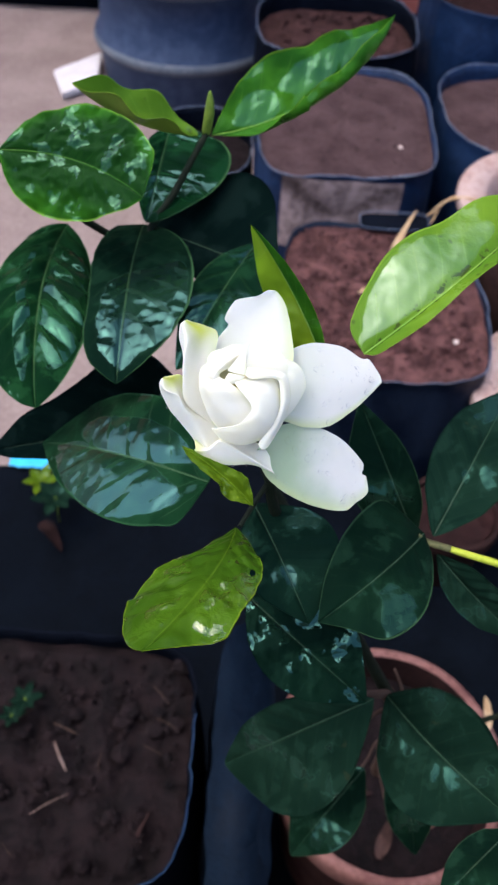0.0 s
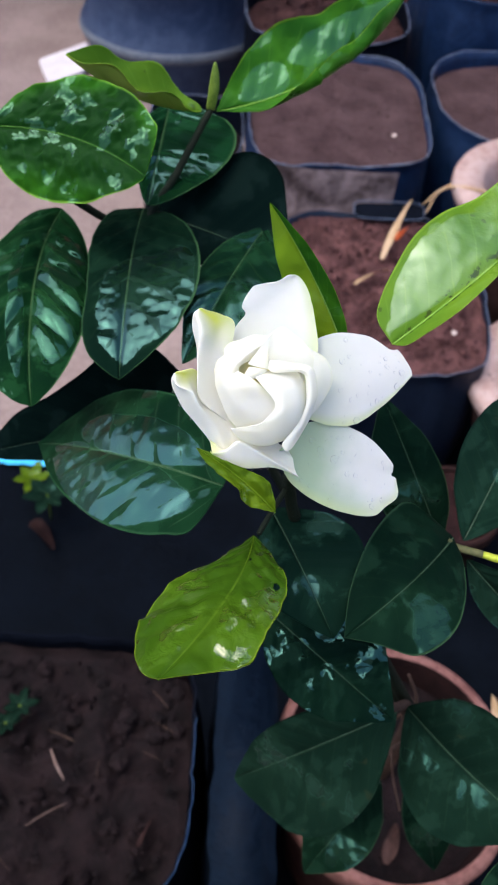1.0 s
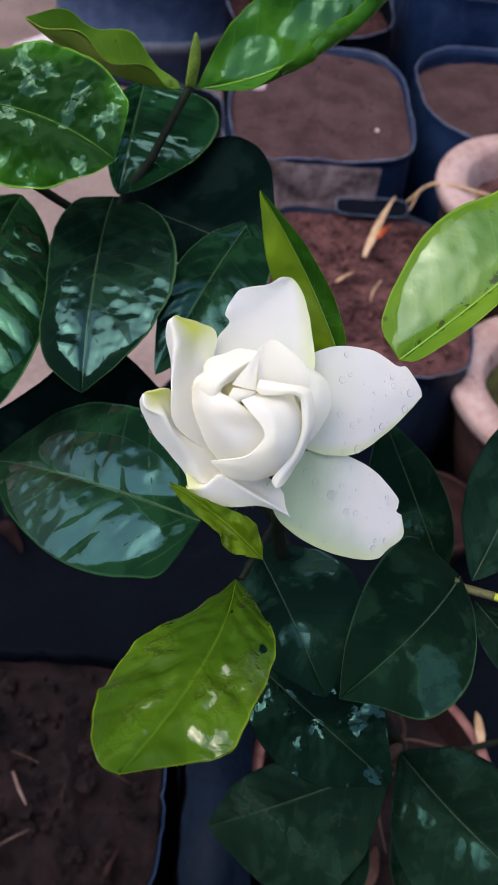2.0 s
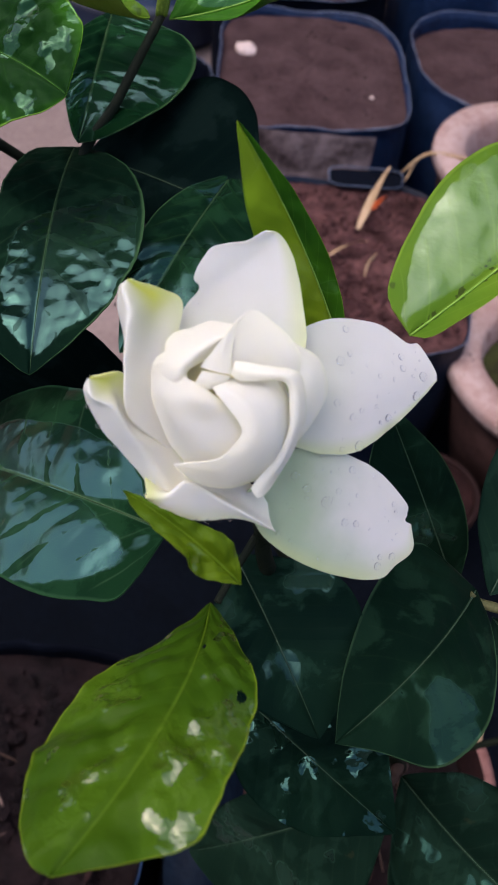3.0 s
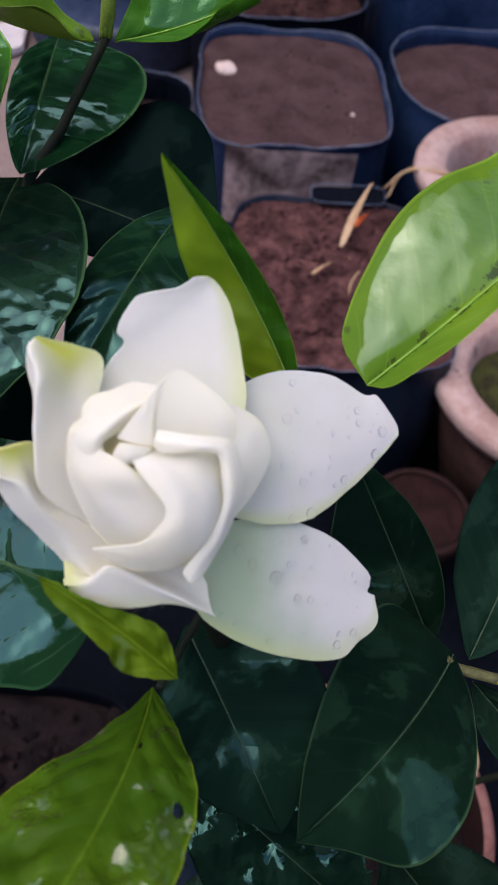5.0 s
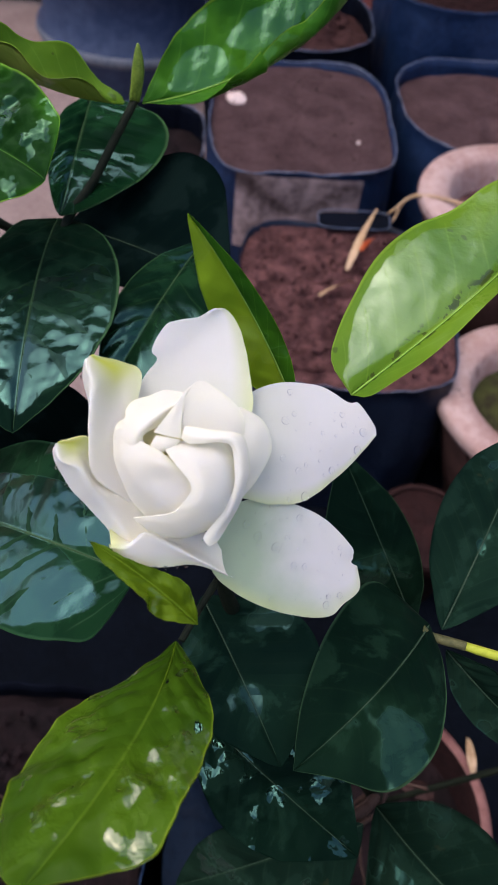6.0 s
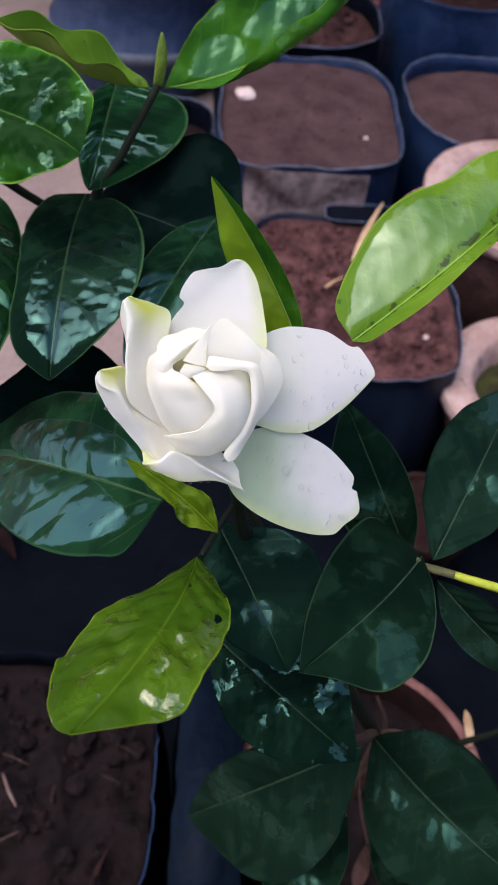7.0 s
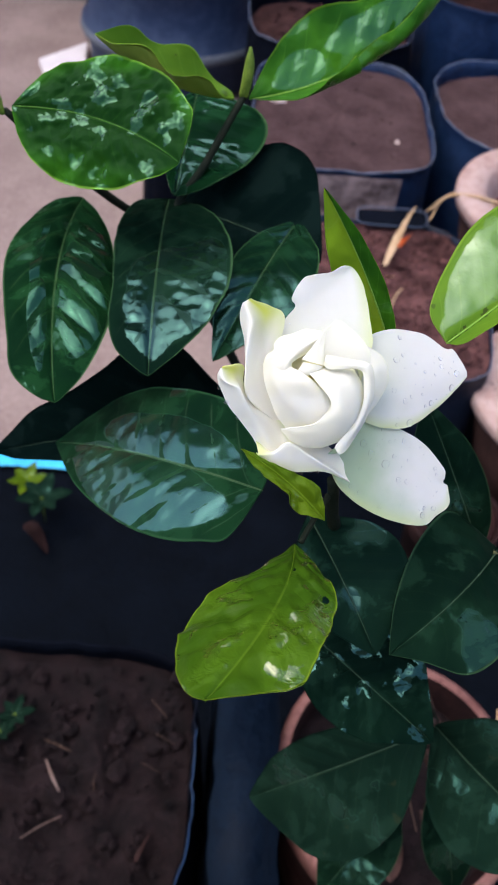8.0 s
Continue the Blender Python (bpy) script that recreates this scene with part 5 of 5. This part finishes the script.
OPEN["lobe"] = weave(((-26.1, 6.2, 4.0), (-26.0, 9.9, 5.0), (-25.4, 11.9, 5.0), (-23.8, 13.1, 5.5), (-23.7, 14.8, 5.0), (-22.2, 16.6, 5.0), (-19.3, 17.2, 5.5), (-17.5, 18.0, 5.5), (-15.5, 18.4, 6.0), (-11.8, 17.8, 7.0)),
    ((-24.2, 5.7, 8.0), (-23.8, 9.0, 9.5), (-22.7, 11.3, 10.0), (-21.0, 13.3, 10.0), (-18.7, 14.5, 10.0), (-15.7, 15.7, 10.5), (-12.3, 16.1, 11.0)),
    ((-21.6, 5.7, 11.0), (-21.3, 8.0, 12.0), (-20.4, 9.8, 12.8), (-19.0, 11.2, 13.0), (-17.1, 12.7, 13.0), (-14.8, 14.1, 13.0), (-11.9, 15.4, 12.5)),
    ((-17.8, 6.1, 11.0), (-19.0, 7.6, 11.5), (-19.4, 8.7, 12.0), (-18.6, 9.6, 12.0), (-16.9, 10.7, 11.5), (-14.4, 12.6, 11.5), (-11.7, 14.7, 11.5)))
sheet(OPEN["lobe"], PETAL_WARM, "petal", "ruffled petal at the back of the heart", 0.22)
OPEN["strip"] = weave(((-17.1, 9.7, 13.5), (-15.4, 11.7, 14.0), (-13.6, 14.0, 14.0), (-12.0, 16.1, 13.5), (-10.6, 18.0, 12.5), (-9.3, 19.4, 11.2)),
    ((-14.6, 8.9, 13.5), (-13.8, 11.1, 13.8), (-12.8, 13.6, 13.8), (-11.7, 16.2, 13.2), (-10.4, 18.0, 12.4), (-9.2, 19.4, 11.2)),
    ((-12.0, 8.4, 13.0), (-11.9, 11.2, 13.2), (-11.6, 14.1, 13.0), (-11.1, 16.6, 12.8), (-10.1, 18.2, 12.2), (-9.0, 19.4, 11.1)))
sheet(OPEN["strip"], PETAL_PURE, "petal", "white petal margin turned up beside the heart", 0.22)
OPEN["fold"] = weave(((-16.7, 9.1, 12.8), (-17.5, 7.9, 12.6), (-18.1, 7.0, 12.0)),
    ((-14.4, 8.7, 13.0), (-15.2, 7.3, 12.8), (-16.5, 6.1, 12.0)),
    ((-12.0, 8.2, 12.6), (-13.1, 7.3, 12.4), (-14.8, 6.3, 12.0)))
sheet(OPEN["fold"], PETAL_PURE, "petal", "small white petal tip folded into the heart", 0.22)
sheet(dome_rows((-12.4, 4.2), 10.4, 7.2, -6.0, 3.0, 0, 360, ((-12.5, 5.7), (-13.3, 4.8), (-14.6, 5.7), (-13.3, 6.5), (-12.5, 5.7)), lip=-2.0), PETAL_HEART, "petal", "small cream petals furled at the very heart", 0.35)
OPEN["cup"] = weave(((-26.1, 10.0, 4.0), (-25.7, 5.4, 6.0), (-24.4, 1.4, 6.0), (-22.5, -3.0, 5.0), (-20.1, -6.2, 4.0)),
    ((-23.5, 10.8, 9.0), (-22.7, 5.1, 11.0), (-20.8, 0.9, 10.5), (-18.3, -3.0, 9.0), (-16.2, -6.3, 7.0)),
    ((-19.4, 8.0, 12.0), (-17.7, 4.3, 13.0), (-15.7, 0.8, 11.5), (-14.0, -2.6, 10.5), (-12.7, -5.6, 9.0)),
    ((-16.1, 6.2, 12.5), (-13.1, 3.7, 12.5), (-10.2, 0.8, 11.5), (-8.9, -2.1, 10.5), (-8.8, -5.1, 9.0)))
sheet(OPEN["cup"], PETAL_WARM, "petal", "cream petal cupped under the swirling one", 0.22)
OPEN["ball"] = weave(((-15.9, 7.6, 11.0), (-14.6, 5.6, 13.0), (-12.7, 3.2, 14.0), (-10.7, 0.8, 14.0), (-10.3, -1.1, 13.8), (-11.7, -3.4, 13.0), (-14.0, -5.3, 12.0), (-17.8, -5.9, 10.0), (-21.6, -6.4, 8.5)),
    ((-12.5, 7.8, 11.5), (-11.5, 5.9, 13.6), (-9.0, 3.6, 14.3), (-7.8, -0.1, 14.0), (-8.1, -3.0, 13.2), (-10.6, -5.5, 11.5), (-14.8, -7.3, 9.5), (-21.6, -6.5, 8.3)),
    ((-8.1, 8.2, 11.5), (-5.2, 3.7, 12.5), (-4.3, -0.4, 11.5), (-5.4, -4.7, 10.0), (-8.8, -7.8, 8.0), (-13.5, -9.4, 6.0), (-21.4, -6.7, 8.0)),
    ((-4.6, 7.9, 10.0), (-2.3, 3.9, 9.0), (-2.0, -0.8, 7.5), (-3.8, -5.7, 6.0), (-7.7, -9.1, 4.5), (-13.5, -10.6, 3.5), (-18.5, -9.5, 4.5), (-21.2, -7.1, 7.5)))
sheet(OPEN["ball"], PETAL_PURE, "petal", "large white petal swirling round the heart to a free tip", 0.22)
OPEN["band"] = weave(((-11.9, 8.5, 13.0), (-10.6, 7.5, 13.2), (-8.2, 7.5, 13.5), (-4.8, 7.8, 13.2), (-2.7, 7.1, 12.3), (-2.1, 3.8, 11.0), (-2.4, -0.8, 9.5), (-4.4, -5.2, 8.0), (-7.8, -9.4, 6.5), (-8.5, -10.7, 6.0)),
    ((-11.6, 9.5, 13.6), (-9.8, 9.0, 14.0), (-6.5, 8.5, 14.0), (-2.8, 8.3, 13.3), (-1.4, 6.7, 12.3), (-0.8, 3.4, 11.0), (-1.3, -0.8, 9.5), (-3.3, -5.6, 8.0), (-6.5, -10.0, 6.5), (-7.8, -11.9, 5.8)),
    ((-11.3, 10.7, 13.0), (-9.0, 10.4, 13.2), (-5.6, 9.7, 13.0), (-1.5, 9.3, 11.5), (0.0, 7.7, 10.0), (0.6, 3.1, 8.5), (0.2, 0.5, 7.5), (-2.0, -5.2, 6.0), (-5.5, -10.8, 5.0), (-7.3, -12.3, 5.5)))
sheet(OPEN["band"], PETAL_PURE, "petal", "long white petal margin wound round the heart to a point", 0.22)



# ---- raindrops, insect and scraps ----
def drop_mesh():
    bm = bmesh.new()
    bmesh.ops.create_uvsphere(bm, u_segments=18, v_segments=12, radius=1.0)
    for v in bm.verts:
        v.co.z = v.co.z * (0.50 if v.co.z > 0 else 0.12) + 0.10
    mesh = bpy.data.meshes.new("raindrop")
    bm.to_mesh(mesh)
    bm.free()
    for p in mesh.polygons:
        p.use_smooth = True
    mesh.materials.append(WATER)
    return mesh


DROP = drop_mesh()


def raindrop(at, up, r, label):
    up = up.normalized()
    a = up.orthogonal().normalized()
    b = up.cross(a)
    ob = new("raindrop", DROP)
    turn = Matrix((a, b, up)).transposed().to_4x4()
    ob.matrix_world = Matrix.Translation(at) @ turn @ Matrix.Scale(r, 4)
    return tagged(ob, label, "raindrop", group="raindrops on the flower")


def rain_on(key, count, seed, lo=0.20, hi=1.0):
    rows = OPEN[key]
    rnd = random.Random(seed)
    n, m = len(rows) - 1, len(rows[0]) - 1
    taken = []
    while len(taken) < count:
        i, j = int(n * (0.20 + 0.66 * rnd.random())), int(m * (0.08 + 0.84 * rnd.random()))
        p = rows[i][j]
        r = lo + (hi - lo) * rnd.random() ** 2.8
        if any((p - q).length < r + s + 0.7 for q, s in taken):
            continue
        taken.append((p, r))
        c = (rows[i + 1][j] - p).cross(rows[i][j + 1] - p)
        c = c if c.z > 0 else -c
        raindrop(bloom(p + c.normalized() * 0.27), FACE @ c, r * 0.001, "clear round raindrop on a white petal")


rain_on("east", 34, 3, 0.16)
rain_on("south", 44, 8, 0.16)
rain_on("north", 4, 4, 0.2, 0.4)


def edge_drop(key, i, j, r):
    """A drop hanging at a petal's margin."""
    rows = OPEN[key]
    c = (rows[i + 1][j] - rows[i][j]).cross(rows[i][min(j + 1, len(rows[0]) - 1)] - rows[i][max(j - 1, 0)])
    c = c if c.z > 0 else -c
    raindrop(bloom(rows[i][j] + c.normalized() * 0.27), FACE @ c, r * 0.001, "clear raindrop at the edge of a white petal")


for key, i, j, r in (("east", 20, 23, 1.05), ("east", 15, 23, 0.6), ("east", 27, 20, 0.8), ("south", 20, 12, 1.15), ("south", 15, 10, 0.95), ("south", 26, 15, 0.7),
                     ("south", 24, 22, 0.85), ("south", 29, 22, 0.75), ("south", 15, 22, 0.5), ("west", 20, 0, 0.55), ("west", 27, 0, 0.5), ("west", 14, 0, 0.4),
                     ("lip", 22, 24, 0.42), ("lip", 25, 24, 0.5), ("lip", 28, 24, 0.35), ("lip", 31, 24, 0.45), ("northwest", 30, 0, 0.35)):
    edge_drop(key, i, j, r)


def dry_blade(base, tip, width, material, label):
    """A withered leaf blade, creased and twisted."""
    base, tip = Vector(base), Vector(tip)
    along = tip - base
    side = along.cross(Vector((0, 0, 1))).normalized()
    bm = bmesh.new()
    rows = []
    for i in range(19):
        u = i / 18
        w = width * math.sin(math.pi * min(0.98, 0.06 + 0.94 * u)) ** 0.7
        tw = 0.9 * math.sin(2.2 * u)
        c = base + along * u + Vector((0, 0, 0.10 * along.length * u * (1 - u) * 4))
        s = side * math.cos(tw) + Vector((0, 0, 1)) * math.sin(tw)
        rows.append([bm.verts.new(c + s * w * v + Vector((0, 0, 0.25 * w * abs(v) + 0.002 * noise.noise(c * 90 + s * v)))) for v in (-1, -0.5, 0, 0.5, 1)])
    under = [[bm.verts.new(v.co - Vector((0, 0, 0.0006))) for v in r] for r in rows]
    grid_faces(bm, rows)
    grid_faces(bm, under, flip=True)
    return tagged(part("dry_leaf", bm, material), label, "dry leaf", group="dry scraps")


def scraps():
    straw(((0.285, 1.115, 0.310), (0.325, 1.130, 0.335), (0.390, 1.100, 0.345), (0.480, 1.085, 0.330)), 0.0026, "long dry straw lying over the pots")
    straw(((0.290, 1.100, 0.305), (0.315, 1.140, 0.322), (0.360, 1.150, 0.330), (0.410, 1.120, 0.318)), 0.0022, "bent dry straw lying over the pots")
    dry_blade((0.212, 0.995, 0.288), (0.268, 1.120, 0.316), 0.0085, STRAW, "withered yellowish leaf on the red soil")
    dry_blade((0.167, 0.937, 0.284), (0.223, 0.968, 0.289), 0.0055, STRAW, "short withered blade on the red soil")
    dry_blade((0.239, 1.051, 0.285), (0.262, 1.078, 0.290), 0.0095, ORANGE, "bright orange withered leaf")
    for k, (x, y, a) in enumerate(((0.115, 0.275, 0.6), (0.185, 0.205, 2.1), (0.150, 0.180, 1.2), (0.205, 0.265, 2.8), (0.125, 0.215, 0.1))):
        d = Vector((math.cos(a), math.sin(a), 0)) * 0.017
        c = Vector((x, y, 0.294))
        dry_blade(c - d, c + d, 0.0075, CLAY_DARK, "fallen brown leaf on the pot soil")
    straw(((0.215, 0.900, 0.282), (0.222, 0.925, 0.284), (0.236, 0.950, 0.283)), 0.0016, "thin straw on the red soil")
    dry_blade((0.243, 0.264, 0.338), (0.244, 0.295, 0.338), 0.0040, STRAW, "withered strip of leaf over the pot rim")
    dry_blade((0.228, 0.320, 0.300), (0.249, 0.293, 0.300), 0.0016, STRAW, "thin withered strip on the pot soil")
    straw(((-0.1402, 0.2305, 0.3440), (-0.1330, 0.2180, 0.3460), (-0.1250, 0.2065, 0.3440)), 0.0013, "short pale stick on the dark soil", STRAW_DULL)
    straw(((-0.1486, 0.1722, 0.3430), (-0.1340, 0.1815, 0.3450), (-0.1194, 0.1898, 0.3430)), 0.0005, "thin reddish stick on the dark soil", STRAW_DULL)
    dry_blade((-0.0596, 0.1601, 0.343), (-0.0503, 0.1806, 0.345), 0.0026, TERRACOTTA_DIM, "curled rusty leaf on the dark soil")
    rnd = random.Random(21)
    for k in range(16):
        x, y, a = -0.195 + rnd.uniform(-.13, .15), 0.215 + rnd.uniform(-.08, .08), rnd.uniform(0, 3.1)
        d = Vector((math.cos(a), math.sin(a), 0)) * rnd.uniform(0.006, 0.013)
        c = Vector((x, y, 0.3395))
        straw((c - d, c + Vector((rnd.uniform(-.001, .001), 0.0003, 0.001)), c + d), rnd.uniform(0.0002, 0.0006), "thin dry bit of straw on the dark soil", BARK_OLD)


def seedling(at, size=1.0, material=LEAF_OLIVE, label="small olive-green seedling beside the black sheet"):
    """A small yellow-green weed of a few leaves."""
    x, y, z = at
    weed = thing("seedling", at, label, "seedling")
    part("stalk", tube(((x, y, z), (x + 0.004, y - 0.002, z + 0.03 * size), (x + 0.006, y - 0.004, z + 0.055 * size)), (0.0016, 0.0013, 0.001), 7), BUD, weed)
    top = Vector((x + 0.006, y - 0.004, z + 0.05 * size))
    for k in range(6):
        a = k * 1.05 + 0.3
        out = Vector((math.cos(a), math.sin(a), 0.15 + 0.2 * (k % 2)))
        leaf(weed, top, top + out * (0.034 - 0.002 * k) * size, (-out.x * 0.3, -out.y * 0.3, 1), 0.0075 * size, 0.0075 * size, material, arch=0.08, quilt=0.0002, nu=16, nv=5)


scraps()
# leaf colours here are picked darker, for the shade on the ground
seedling((-0.305, 0.70, 0.03))
seedling((-0.276, 0.667, 0.02), 1.3, LEAF_DULL, "dim green seedling beside the black sheet")
seedling((-0.176, 0.265, 0.330), 0.5, LEAF_DULL, "tiny dim weed on the dark soil")
seedling((-0.186, 0.252, 0.330), 0.4, LEAF_DULL, "tiny dim weed on the dark soil")
dry_blade((-0.298, 0.655, 0.034), (-0.259, 0.606, 0.034), 0.016, TERRACOTTA_DIM, "dim maroon fallen leaf on the black sheet")
pebble((0.305, 0.845, 0.279), 0.0042, "small pale stone chip on the red soil", 1.0)
pebble((0.266, 1.366, 0.292), 0.0042, "small white stone chip on the crusted soil", 2.0)
pebble((0.046, 1.51, 0.288), 0.021, "flat pale stone chip on the crusted soil", 3.0)
